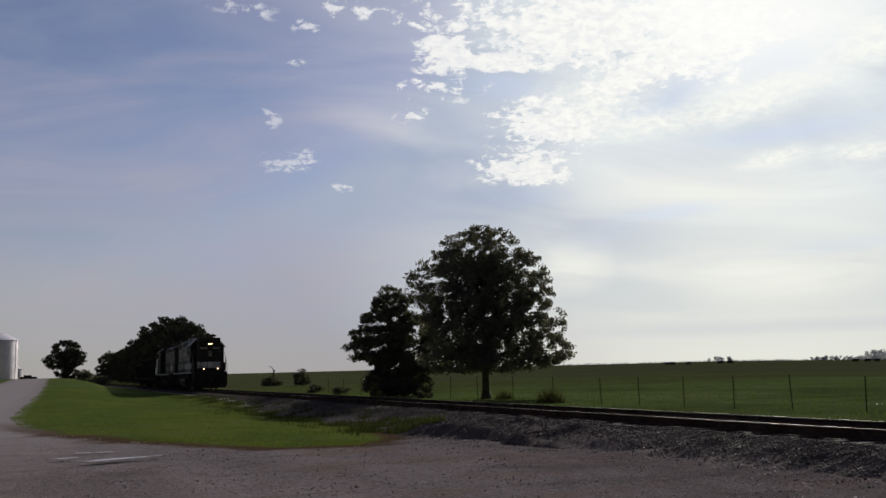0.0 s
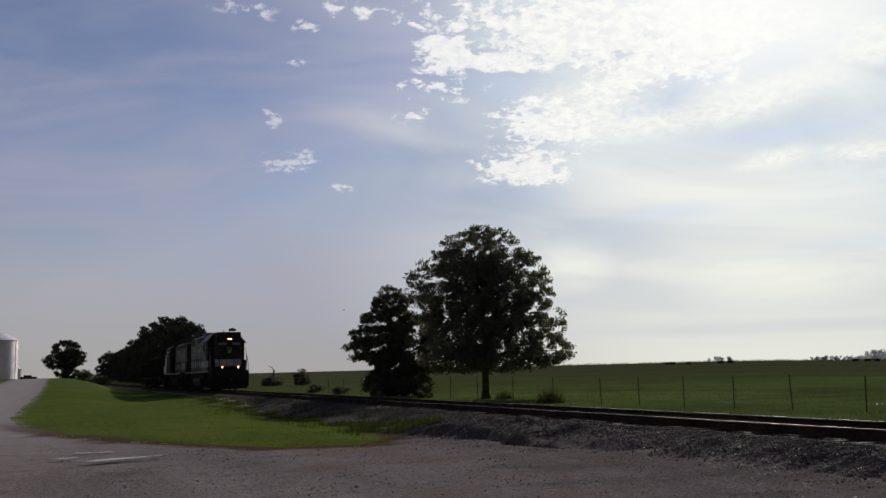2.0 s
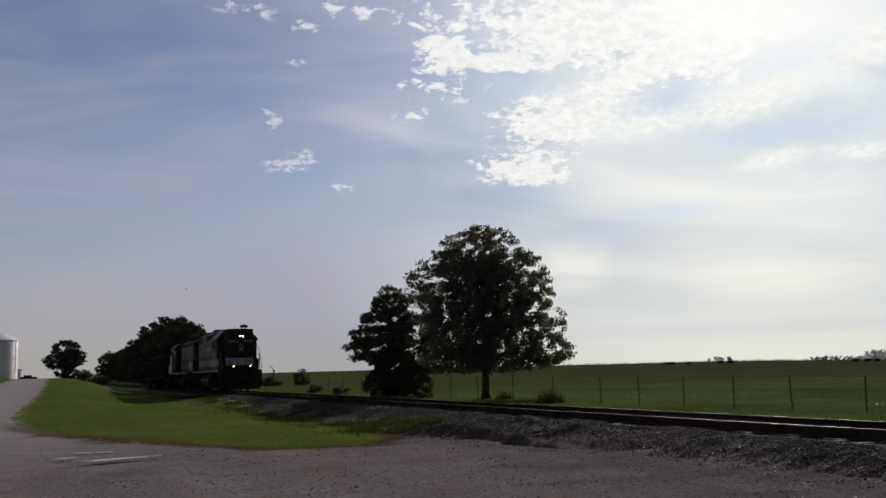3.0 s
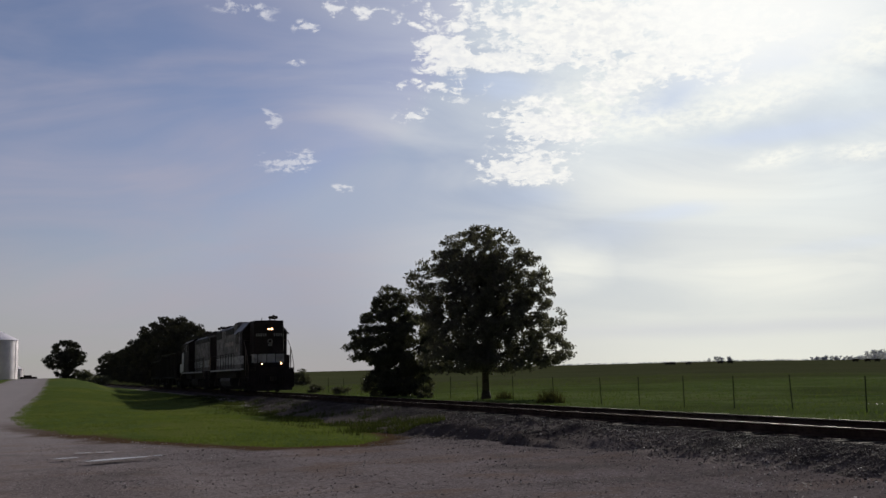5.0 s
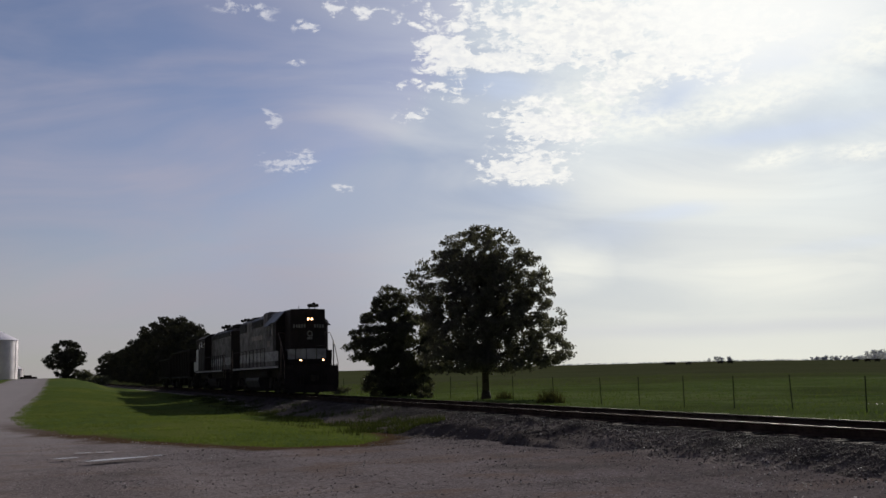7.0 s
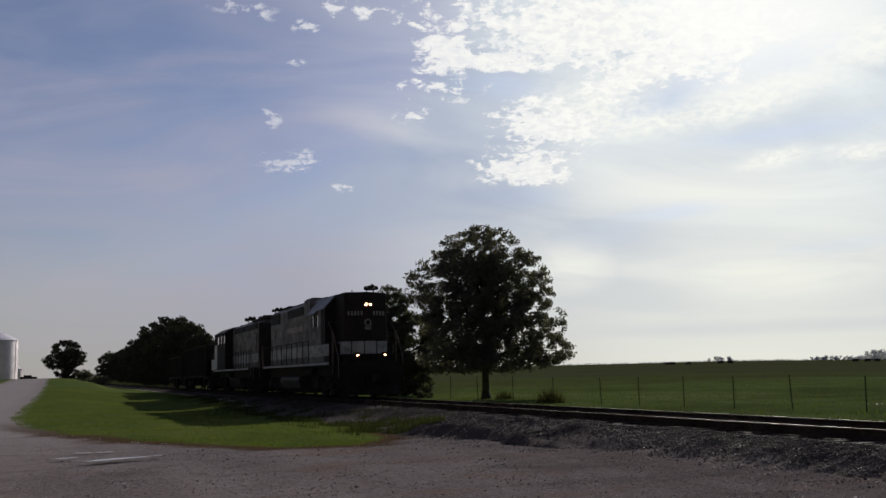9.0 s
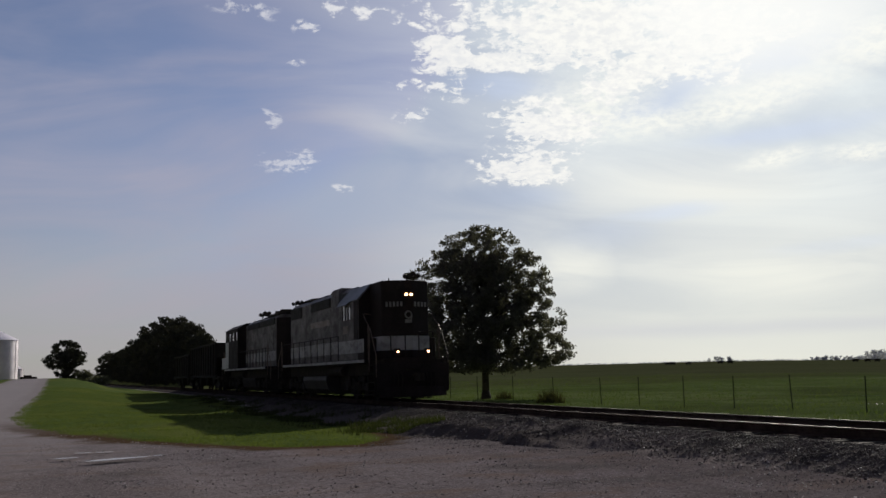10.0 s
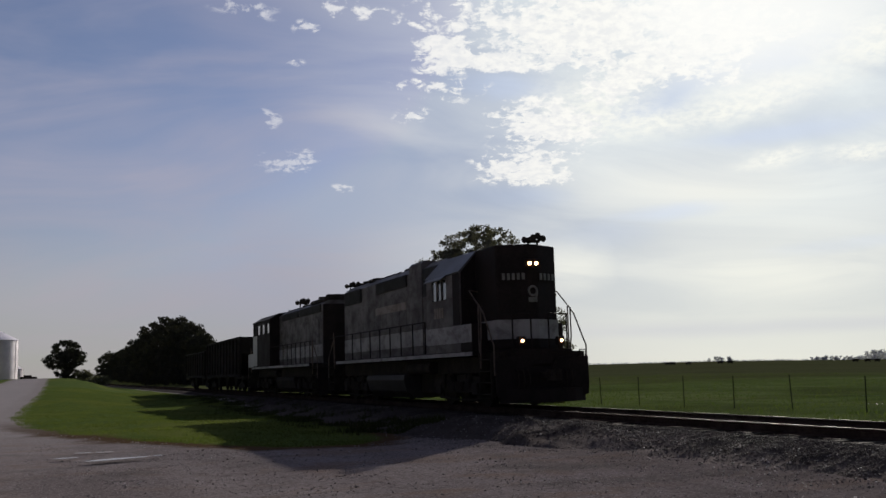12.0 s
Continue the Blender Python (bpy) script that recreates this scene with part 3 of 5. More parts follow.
def clump_tree(name, base, height, trunk_r, trunk_h, lobes, n_clumps, clump_r, per, leaf, seed, label, leaf_mat, group="", category="tree", shift=(0, 0), open_air=0.0, limbs=46, flow=(1.5, 1.7)):
    """lobes: ellipsoids (right, away, up, rx, ry, rz) that make the crown's envelope, in the tree's own axes turned so that 'right' lies along (0.386, 0.923)."""
    rnd = random.Random(seed)
    tree = empty(name, Matrix.Translation(base), label, category, group)
    rt, aw = Vector((0.3857, 0.9226, 0)), Vector((-0.9226, 0.3857, 0))
    vol = [(l[3] * l[4] * l[5]) ** 0.8 for l in lobes]
    centres = []
    while len(centres) < n_clumps:
        l = rnd.choices(lobes, vol)[0]
        d = Vector((rnd.gauss(0, 1), rnd.gauss(0, 1), rnd.gauss(0, 1))).normalized() * (0.42 + 0.58 * rnd.random() ** 0.45)
        q = rt * (l[0] + d.x * l[3]) + aw * (l[1] + d.y * l[4]) + Vector((0, 0, l[2] + d.z * l[5]))
        # pockets without leaves between the boughs
        if open_air and q.z > trunk_h + 0.7 and noise.noise((q.dot(rt) * flow[0] + seed, q.dot(aw) * 0.35, q.z * flow[1])) > 0.42 - open_air:
            continue
        centres.append((q.x, q.y, q.z, clump_r * rnd.uniform(0.6, 1.25)))
    bm = bmesh.new()
    leaf_cloud(bm, centres, per, leaf, rnd)
    part("crown", bm, leaf_mat, tree)
    bm = bmesh.new()
    lean = Vector((shift[0], shift[1], 0))
    fork = Vector((0, 0, trunk_h))
    top = Vector((0, 0, height * 0.80)) + lean
    tube(bm, [(0, 0, -0.3), (0, 0, 0.15), (0, 0, 0.5)], trunk_r * 1.7, trunk_r * 1.05, 10)
    pts = [Vector((0, 0, 0.3)), fork] + [fork.lerp(top, k / 5) + Vector((rnd.uniform(-.2, .2), rnd.uniform(-.2, .2), 0)) for k in range(1, 6)]
    tube(bm, pts, trunk_r, trunk_r * 0.18, 9)
    order = sorted(centres, key=lambda c: c[2])
    for c in order[:: max(1, len(order) // limbs)]:
        q = Vector(c[:3])
        k = max(0.0, min(0.85, (q.z - trunk_h) / (top.z - trunk_h) * 0.72 - 0.05))
        s = fork.lerp(top, k)
        mid = s.lerp(q, 0.5) + Vector((rnd.uniform(-.2, .2), rnd.uniform(-.2, .2), 0.12 * (q - s).length * (1 if q.z > s.z else -0.4)))
        r = trunk_r * 0.36 * (1 - 0.6 * k)
        tube(bm, [s, s.lerp(mid, 0.55), mid, mid.lerp(q, 0.6), q], r, r * 0.16, 6)
    part("trunk", bm, BARK, tree, smooth=True)
    return tree


def place(x, y, dz=0.0):
    return (x, y, ground_z(x, y) + dz)


# the broad oak beside the track
clump_tree("oak_tree", place(-50.6, 11.3), 10.6, 0.23, 2.0,
           [(-0.1, 0, 8.4, 3.0, 2.8, 2.1), (-1.75, 0, 6.8, 2.95, 2.8, 2.5), (1.6, 0, 6.7, 2.75, 2.8, 2.5), (0.0, 0, 5.5, 3.2, 3.1, 2.9), (-1.3, 0, 4.3, 2.9, 2.7, 2.0), (1.9, 0, 4.4, 3.1, 2.8, 2.1),
            (3.7, 0, 3.0, 1.8, 1.8, 1.1), (-1.6, 0, 2.4, 2.5, 2.2, 0.8), (1.3, 0, 2.3, 2.9, 2.4, 0.75)],
           4200, 0.28, 26, 0.078, 3, "broad dark green oak with a short trunk", LEAF, open_air=0.30, limbs=110)
# the smaller tree with suckers round its foot
clump_tree("round_tree", place(-63.0, 9.5), 7.9, 0.17, 1.2,
           [(0.15, 0, 6.6, 1.35, 1.4, 1.25), (0.0, 0, 5.5, 2.1, 1.9, 0.85), (-0.7, 0, 4.4, 2.2, 1.9, 0.8), (-1.0, 0, 3.6, 2.3, 1.9, 0.55), (-0.7, 0, 2.75, 2.1, 1.8, 0.5), (1.6, 0, 4.7, 1.9, 1.8, 1.1),
            (2.1, 0, 3.4, 2.1, 1.8, 1.0), (3.1, 0.3, 3.4, 1.5, 1.5, 1.3), (3.0, 0.3, 2.3, 1.7, 1.4, 0.7), (1.0, 0, 2.6, 2.4, 1.8, 0.5), (-0.6, 0, 1.0, 1.35, 1.2, 1.0), (0.5, 0, 1.9, 1.9, 1.3, 0.6), (0.8, 0, 0.9, 1.3, 1.2, 0.9), (2.1, 0.2, 0.8, 1.1, 1.1, 0.85)],
           2500, 0.29, 36, 0.080, 8, "dense dark green tree with suckers at its foot", LEAF_B, open_air=0.26, limbs=90, flow=(0.8, 2.6))
# grove behind the track and the lone tree at the road's crest
GROVE = ((-159, 9.6, 8.6, 3.0, 25), (-166, 8.6, 10.8, 3.6, 24), (-178, 8.2, 12.3, 4.6, 23), (-192, 7.2, 13.3, 4.9, 22), (-207, 6.4, 13.2, 5.0, 28), (-226, 7.0, 11.6, 4.8, 21), (-250, 6.6, 11.2, 5.2, 27), (-282, 6.6, 10.2, 5.2, 26), (-325, 6.8, 9.6, 5.4, 29), (-390, 7.6, 11.0, 6.0, 33), (-450, 9.0, 11.5, 7.0, 34))
for gx, gy, gh, gw, seed in GROVE:
    clump_tree("grove_tree", place(gx, gy), gh, 0.22, 1.0,
               [(0, 0, gh * 0.64, gw * 0.80, gw * 0.85, gh * 0.34), (0, 0, gh * 0.30, gw, gw, gh * 0.28), (0, 0, 1.0, gw * 1.05, gw, 1.2)],
               420, 0.70, 56, 0.20, seed, "dense dark tree in a grove beside the track", LEAF_G, "grove trees")
clump_tree("lone_tree", place(-161.0, -11.6), 6.5, 0.20, 0.9,
           [(0, 0, 4.6, 2.2, 2.2, 1.5), (-0.7, 0, 2.7, 2.9, 2.4, 1.3), (1.0, 0, 3.2, 2.3, 2.2, 1.4), (0.2, 0, 0.9, 1.8, 1.6, 0.8)],
           420, 0.42, 46, 0.13, 31, "lone dark round tree at the crest of the road", LEAF_G)


def shrub(base, w, h, n, leaf, seed, label, spike=0.0, mat=None, name="bush"):
    rnd = random.Random(seed)
    ob = empty(name, Matrix.Translation(base), label, "bush", "bushes")
    bm = bmesh.new()
    cs = []
    for _ in range(n):
        a, r = rnd.random() * 6.28, rnd.random() ** 0.5 * w / 2
        cs.append((math.cos(a) * r, math.sin(a) * r, rnd.uniform(0.12, 0.85) * h * (1 - 0.5 * (2 * r / w) ** 2), 0.24 * w * rnd.uniform(0.6, 1.1)))
    if spike:
        cs += [(0.10 * w, 0.02 * k, h * 0.8 + spike * k / 4, 0.06) for k in range(4)]
    leaf_cloud(bm, cs, 60, leaf, rnd)
    part("leaves", bm, mat or LEAF_B, ob)
    bm = bmesh.new()
    for c in cs[::4]:
        tube(bm, [(c[0] * 0.2, c[1] * 0.2, -0.1), (c[0] * 0.5, c[1] * 0.5, c[2] * 0.5), c[:3]], 0.02, 0.008, 5)
    if spike:
        tube(bm, [(0.05 * w, 0.1, 0), (0.10 * w, 0.05, h), (0.10 * w, -0.05, h + 0.6 * spike), (0.05 * w, -0.3, h + spike), (0.02 * w, -0.55, h + 1.1 * spike)], 0.07, 0.03, 6)
    part("stems", bm, BARK, ob)
    return ob


shrub(place(-122.0, 13.7), 2.6, 1.7, 34, 0.11, 41, "rounded dark bush in the pasture", 0.8)
shrub(place(-116.5, 16.2), 2.1, 2.5, 34, 0.11, 42, "tall dark bush in the pasture")
shrub(place(-56.2, 9.6), 0.9, 0.7, 10, 0.07, 45, "small weedy bush beside the track")
shrub(place(-80.5, 8.6), 1.5, 0.8, 14, 0.09, 46, "small weedy bush beside the track")
shrub(place(-73.0, 8.8), 1.3, 0.8, 12, 0.09, 47, "small weedy bush beside the track")
shrub(place(-151.0, -7.0), 3.2, 1.7, 26, 0.14, 48, "grey-green bush beside the lone tree")
shrub(place(-156.0, -9.0), 2.4, 2.2, 26, 0.13, 49, "low dark bush against the lone tree")


# ---- pasture fence ----
def build_fence():
    fence = empty("pasture_fence", Matrix.Identity(4), "thin steel post and wire fence along the pasture", "fence")
    ends = (Vector((-19.0, 15.3)), Vector((-37.3, 11.2)), Vector((-100.0, 9.8)))
    stations = (-18.9, -21.7, -24.7, -27.6, -30.2, -32.7, -35.2, -37.6, -42.0, -46.4, -50.9, -54.9, -59.4, -63.8, -68.3, -72.8, -77.4, -82.0)
    rnd = random.Random(5)
    heads = []
    for x in stations:
        a, b = (ends[0], ends[1]) if x > ends[1].x else (ends[1], ends[2])
        y = a.y + (b.y - a.y) * (x - a.x) / (b.x - a.x)
        h = 1.32 + rnd.uniform(-0.06, 0.06)
        lean = (rnd.uniform(-.03, .03), rnd.uniform(-.03, .03))
        z = ground_z(x, y)
        bm = bmesh.new()
        box(bm, -0.022, 0.022, -0.004, 0.004, -0.3, h)
        box(bm, -0.004, 0.004, 0.004, 0.032, -0.3, h)
        for k in range(12):
            box(bm, -0.010, 0.010, -0.012, -0.004, 0.25 + k * 0.085, 0.27 + k * 0.085)
        ob = part("post", bm, POST_STEEL, fence)
        ob.matrix_basis = pose(x, y, z, math.degrees(lean[0]), math.degrees(lean[1]), 20)
        heads.append((x, y, z, h))
    for f in (0.22, 0.45, 0.68, 0.94):
        bm = bmesh.new()
        tube(bm, [(x, y - 0.015, z + h * f) for x, y, z, h in heads], 0.0022, 0.0022, 4)
        part("wire", bm, WIRE, fence)


build_fence()


# ---- grain bins ----
def grain_bin(base, r, eave, rise, rings, label):
    ob = empty("grain_bin", Matrix.Translation(base), label, "grain bin", "grain bins")
    bm = bmesh.new()
    k = 64
    prof = []
    n = rings * 8
    for i in range(n + 1):
        prof.append((r + 0.005 * math.sin(i / n * rings * 8 * math.pi / 2), eave * i / n))
    loops = [[bm.verts.new((math.cos(2 * math.pi * j / k) * pr, math.sin(2 * math.pi * j / k) * pr, pz)) for j in range(k)] for pr, pz in prof]
    for a, b in zip(loops, loops[1:]):
        for j in range(k):
            bm.faces.new((a[j], a[(j + 1) % k], b[(j + 1) % k], b[j]))
    part("wall", bm, ZINC, ob, smooth=True)
    bm = bmesh.new()
    tip = bm.verts.new((0, 0, eave + rise))
    ring = [bm.verts.new((math.cos(2 * math.pi * j / k) * (r + 0.12), math.sin(2 * math.pi * j / k) * (r + 0.12), eave - 0.04 + (0.05 if j % 2 else 0))) for j in range(k)]
    for j in range(k):
        bm.faces.new((ring[j], ring[(j + 1) % k], tip))
    part("roof", bm, ZINC, ob)
    bm = bmesh.new()
    tube(bm, [(0, 0, eave + rise - 0.25), (0, 0, eave + rise + 0.25)], 0.4, 0.4, 16)
    part("cap", bm, ZINC, ob)
    for j in range(0, k, 4):
        a = 2 * math.pi * j / k
        bm = bmesh.new()
        tube(bm, [(math.cos(a) * (r + 0.03), math.sin(a) * (r + 0.03), 0), (math.cos(a) * (r + 0.03), math.sin(a) * (r + 0.03), eave - 0.05)], 0.03, 0.03, 5)
        part("stiffener", bm, ZINC, ob)
    bm = bmesh.new()
    tube(bm, [(0, 0, -0.6), (0, 0, 0.02)], r + 0.3, r + 0.3, 32)
    part("footing", bm, material("concrete", (0.22, 0.21, 0.20), (0.32, 0.31, 0.30), 2.0, 0.9), ob)
    return ob


grain_bin(place(-188.9, -24.2), 4.5, 7.2, 2.5, 8, "tall corrugated galvanised steel grain bin")
grain_bin(place(-228.0, -22.0), 1.9, 2.3, 1.1, 4, "small corrugated galvanised steel grain bin")


def build_implement():
    # two plain boxes stand for the low dark farm implement
    bm = bmesh.new()
    box(bm, -0.5, 0.5, -1.5, 1.5, 0, 0.45, 0.08)
    box(bm, -0.3, 0.3, -0.9, 0.5, 0.4, 0.75, 0.08)
    ob = thing("low_implement", bm, GRIME, "low dark farm implement near the bins", "farm implement")
    ob.matrix_world = pose(*place(-203, -18.2), 0, 0, 20)


build_implement()


# ---- cattle and far woods ----
def cow(x, y, turn, s, label):
    bm = bmesh.new()
    prism(bm, [(-0.85, 0.62), (-0.95, 1.0), (-0.85, 1.32), (0.0, 1.28), (0.7, 1.38), (0.85, 1.15), (0.75, 0.72), (0.0, 0.55)], "y", -0.3, 0.3, 0.12)
    ob = empty("cow", pose(*place(x, y, -0.25), 0, 0, turn) @ Matrix.Scale(s, 4), label, "cow", "grazing cattle")
    part("body", bm, HIDE, ob)
    bm = bmesh.new()
    prism(bm, [(0.7, 1.3), (1.0, 1.28), (1.42, 0.95), (1.36, 0.82), (1.05, 0.9), (0.72, 0.95)], "y", -0.13, 0.13, 0.05)
    part("head", bm, HIDE, ob)
    for lx in (-0.72, 0.6):
        for ly in (-0.2, 0.2):
            bm = bmesh.new()
            tube(bm, [(lx, ly, 0.8), (lx + 0.03, ly, 0.4), (lx, ly, 0.0)], 0.11, 0.06, 6)
            part("leg", bm, HIDE, ob)
    bm = bmesh.new()
    tube(bm, [(-0.93, 0, 1.25), (-1.05, 0, 1.0), (-1.02, 0, 0.6)], 0.03, 0.02, 5)
    part("tail", bm, HIDE, ob)
    return ob


for cx, cy, ct in ((-242.2, 164.6, 60), (-241.3, 165.9, 235), (-238.4, 169.7, 70), (-232.4, 177.3, 60), (-230.6, 179.5, 240), (-206.2, 205.5, 75), (-203.8, 207.8, 60), (-202.0, 209.4, 250)):
    cow(cx * 0.86, (cy + 12.42) * 0.86 - 12.42, ct, 0.8, "black young cow grazing in the pasture")


def far_woods():
    rnd = random.Random(77)
    bm = bmesh.new()
    rt, aw = Vector((0.3857, 0.9226, 0)), Vector((-0.9226, 0.3857, 0))
    eye = Vector((0, -12.42, 0))
    spans = ((0.286, 0.300, 900, 4.5, 3), (0.295, 0.308, 900, 7.5, 4), (0.400, 0.432, 1000, 6.0, 12), (0.425, 0.470, 1100, 6.5, 16), (0.452, 0.480, 900, 10.0, 9), (0.472, 0.60, 1000, 8.5, 26), (0.6, 1.1, 1200, 8.0, 50), (0.10, 0.42, 2600, 3.8, 280))
    for lo, hi, depth, h, n in spans:
        for k in range(n):
            s = lo + (hi - lo) * (k + rnd.random()) / n
            c = eye + aw * depth * rnd.uniform(0.96, 1.04) + rt * depth * s
            hh = h * rnd.uniform(0.55, 1.1)
            cs = [(c.x + rnd.uniform(-.45, .45) * hh, c.y + rnd.uniform(-.45, .45) * hh, ground_z(c.x, c.y) - 0.2 + hh * rnd.uniform(0.15, 0.85), hh * 0.24) for _ in range(9)]
            leaf_cloud(bm, cs, 14, 0.09 * h + 0.2, rnd)
    thing("far_woods", bm, LEAF_HAZED, "distant line of trees on the skyline, haze put into their pale blue colour", "woods", kind="stuff")


far_woods()


# ---- puddles ----
WATER = material("puddle_water", (0.10, 0.09, 0.08), (0.14, 0.13, 0.12), 2.0, 0.06, 0.0, 0.0, spec=1.0)


def puddle(x0, y0, x1, y1, w, seed):
    """A shallow film of rain water between two ends, w wide."""
    a, b = Vector((x0, y0, 0)), Vector((x1, y1, 0))
    d = (b - a).normalized()
    side = Vector((-d.y, d.x, 0))
    bm = bmesh.new()
    n = 22
    up, dn = [], []
    for i in range(n + 1):
        t = i / n
        q = a.lerp(b, t)
        k = w * (math.sin(math.pi * min(max(t, 0.03), 0.97)) ** 0.5) * (0.9 + 1.0 * abs(noise.noise((t * 5, seed, 0))))
        z = 0.045
        up.append(bm.verts.new((q.x + side.x * k, q.y + side.y * k, z)))
        dn.append(bm.verts.new((q.x - side.x * k * 0.8, q.y - side.y * k * 0.8, z)))
    for i in range(n):
        bm.faces.new((up[i], up[i + 1], dn[i + 1], dn[i]))
    bmesh.ops.recalc_face_normals(bm, faces=bm.faces[:])
    if bm.faces[0].normal.z < 0:
        bmesh.ops.reverse_faces(bm, faces=bm.faces[:])
    return thing("puddle", bm, WATER, "bright shallow rain puddle on the gravel", "puddle", "puddles", "")


puddle(-18.7, -11.95, -19.1, -10.75, 0.16, 1)
puddle(-19.1, -10.70, -19.15, -10.5, 0.10, 4)
puddle(-19.7, -12.5, -19.75, -12.05, 0.10, 2)
puddle(-20.9, -12.1, -20.8, -11.75, 0.08, 3)
puddle(-20.8, -11.7, -20.7, -11.35, 0.08, 5)


# ---- rolling stock ----
train = []          # (thing, place of its middle behind the leading pilot, turn)
wheels = []         # (wheelset, x on its truck, height, radius, way it turns)
GLASS = material("window_glass", (0.55, 0.58, 0.62), (0.62, 0.65, 0.68), 0.5, 0.08, 0.85)
GREY_FADED = weathered("faded_paint", (0.27, 0.235, 0.22), (0.34, 0.30, 0.28), (0.13, 0.11, 0.10), 0.6, 0.6)
GREY_PALE = material("pale_grey_paint", (0.36, 0.37, 0.39), (0.50, 0.50, 0.52), 1.0, 0.5)
MARK = material("worn_white_lettering", (0.14, 0.135, 0.135), (0.25, 0.245, 0.24), 6.0, 0.6)
RAIL_WORN = material("worn_rail_paint", (0.07, 0.05, 0.042), (0.16, 0.12, 0.10), 5.0, 0.6)
GRILLE = material("radiator_grille", (0.008, 0.008, 0.009), (0.018, 0.018, 0.018), 3.0, 0.75)
ROOF_GREY = material("roof_grey_paint", (0.07, 0.07, 0.077), (0.12, 0.12, 0.127), 1.2, 0.55)
DULL_LENS = material("lamp_glass", (0.5, 0.5, 0.5), (0.6, 0.6, 0.6), 3.0, 0.15, 0.6)


def wheelset(truck, x, r, way):
    bm = bmesh.new()
    tube(bm, [(0, -0.98, 0), (0, 0.98, 0)], 0.085, 0.085, 12)
    for s in (-1, 1):
        tube(bm, [(0, s * 0.69, 0), (0, s * 0.72, 0)], r + 0.028, r + 0.028, 28)
        tube(bm, [(0, s * 0.72, 0), (0, s * 0.83, 0)], r, r - 0.006, 28)
        tube(bm, [(0, s * 0.83, 0), (0, s * 0.86, 0)], r * 0.42, r * 0.34, 16)
        for k in range(6):
            a = k * math.pi / 3
            tube(bm, [(math.cos(a) * r * 0.62, s * 0.82, math.sin(a) * r * 0.62), (math.cos(a) * r * 0.62, s * 0.845, math.sin(a) * r * 0.62)], 0.05, 0.04, 8)
    ob = part("wheelset", bm, GRIME, truck)
    ob.location = (x, 0, r)
    wheels.append((ob, x, r, way))


def diesel_truck(loco, x, way):
    bm = bmesh.new()
    for s in (-1, 1):
        y0, y1 = sorted((s * 1.0, s * 1.14))
        prism(bm, [(-2.05, 0.62), (-1.85, 0.86), (-0.7, 0.92), (-0.45, 0.62), (0.45, 0.62), (0.7, 0.92), (1.85, 0.86), (2.05, 0.62), (1.75, 0.56), (0.6, 0.40), (-0.6, 0.40), (-1.75, 0.56)], "y", y0, y1, 0.015)
        for wx in (-1.37, 1.37):
            box(bm, wx - 0.19, wx + 0.19, min(s * 1.12, s * 1.25), max(s * 1.12, s * 1.25), 0.36, 0.70, 0.02)
        for wx in (-0.28, 0.0, 0.28):
            tube(bm, [(wx, s * 1.16, 0.44), (wx, s * 1.16, 0.74)], 0.09, 0.09, 10)
        tube(bm, [(-1.0, s * 1.2, 0.55), (-1.0, s * 1.2, 0.98)], 0.07, 0.07, 10)
        tube(bm, [(1.0, s * 1.2, 0.55), (1.0, s * 1.2, 0.98)], 0.07, 0.07, 10)
    box(bm, -0.35, 0.35, -1.05, 1.05, 0.55, 0.95, 0.03)
    # brake rigging, motors and sand pipes low between the wheels
    for wx in (-0.62, 0.62):
        box(bm, wx - 0.36, wx + 0.36, -0.66, 0.66, 0.10, 0.62, 0.05)
    for s in (-1, 1):
        tube(bm, [(-1.9, s * 0.95, 0.24), (-0.5, s * 0.98, 0.19), (0.5, s * 0.98, 0.19), (1.9, s * 0.95, 0.24)], 0.035, 0.035, 6)
        for e in (-1, 1):
            tube(bm, [(e * 2.02, s * 0.8, 0.8), (e * 2.06, s * 0.77, 0.35), (e * 1.93, s * 0.76, 0.06)], 0.028, 0.022, 6)
            prism(bm, [(e * 1.90, 0.30), (e * 1.98, 0.30), (e * 2.04, 0.66), (e * 1.96, 0.66)], "y", min(s * .7, s * .86), max(s * .7, s * .86), 0.01)
    ob = part("truck", bm, GRIME, loco)
    ob.location = (x, 0, 0)
    for wx in (-1.37, 1.37):
        wheelset(ob, wx, 0.508, way)
    return ob


def hood_outline(w, z0, z1, chamfer=0.22):
    return [(-w, z0), (w, z0), (w, z1 - chamfer), (w - chamfer * 1.3, z1), (-w + chamfer * 1.3, z1), (-w, z1 - chamfer)]


def nose_outline(x_back, x_side, x_tip, w, flat=0.16):
    return [(x_back, -w), (x_side, -w), (x_tip, -flat), (x_tip, flat), (x_side, w), (x_back, w)]


def side_wall(bm, x0, x1, z0, z1, y, s, holes, thick=0.06):
    """A cab side with window holes (xa, xb, za, zb), all on one height."""
    ya, yb = sorted((y * s, (y - thick) * s))
    holes = sorted(holes)
    za, zb = holes[0][2], holes[0][3]
    box(bm, x0, x1, ya, yb, z0, za)
    box(bm, x0, x1, ya, yb, zb, z1)
    edge = x0
    for a, b, _, _ in holes:
        box(bm, edge, a, ya, yb, za, zb)
        edge = b
    box(bm, edge, x1, ya, yb, za, zb)


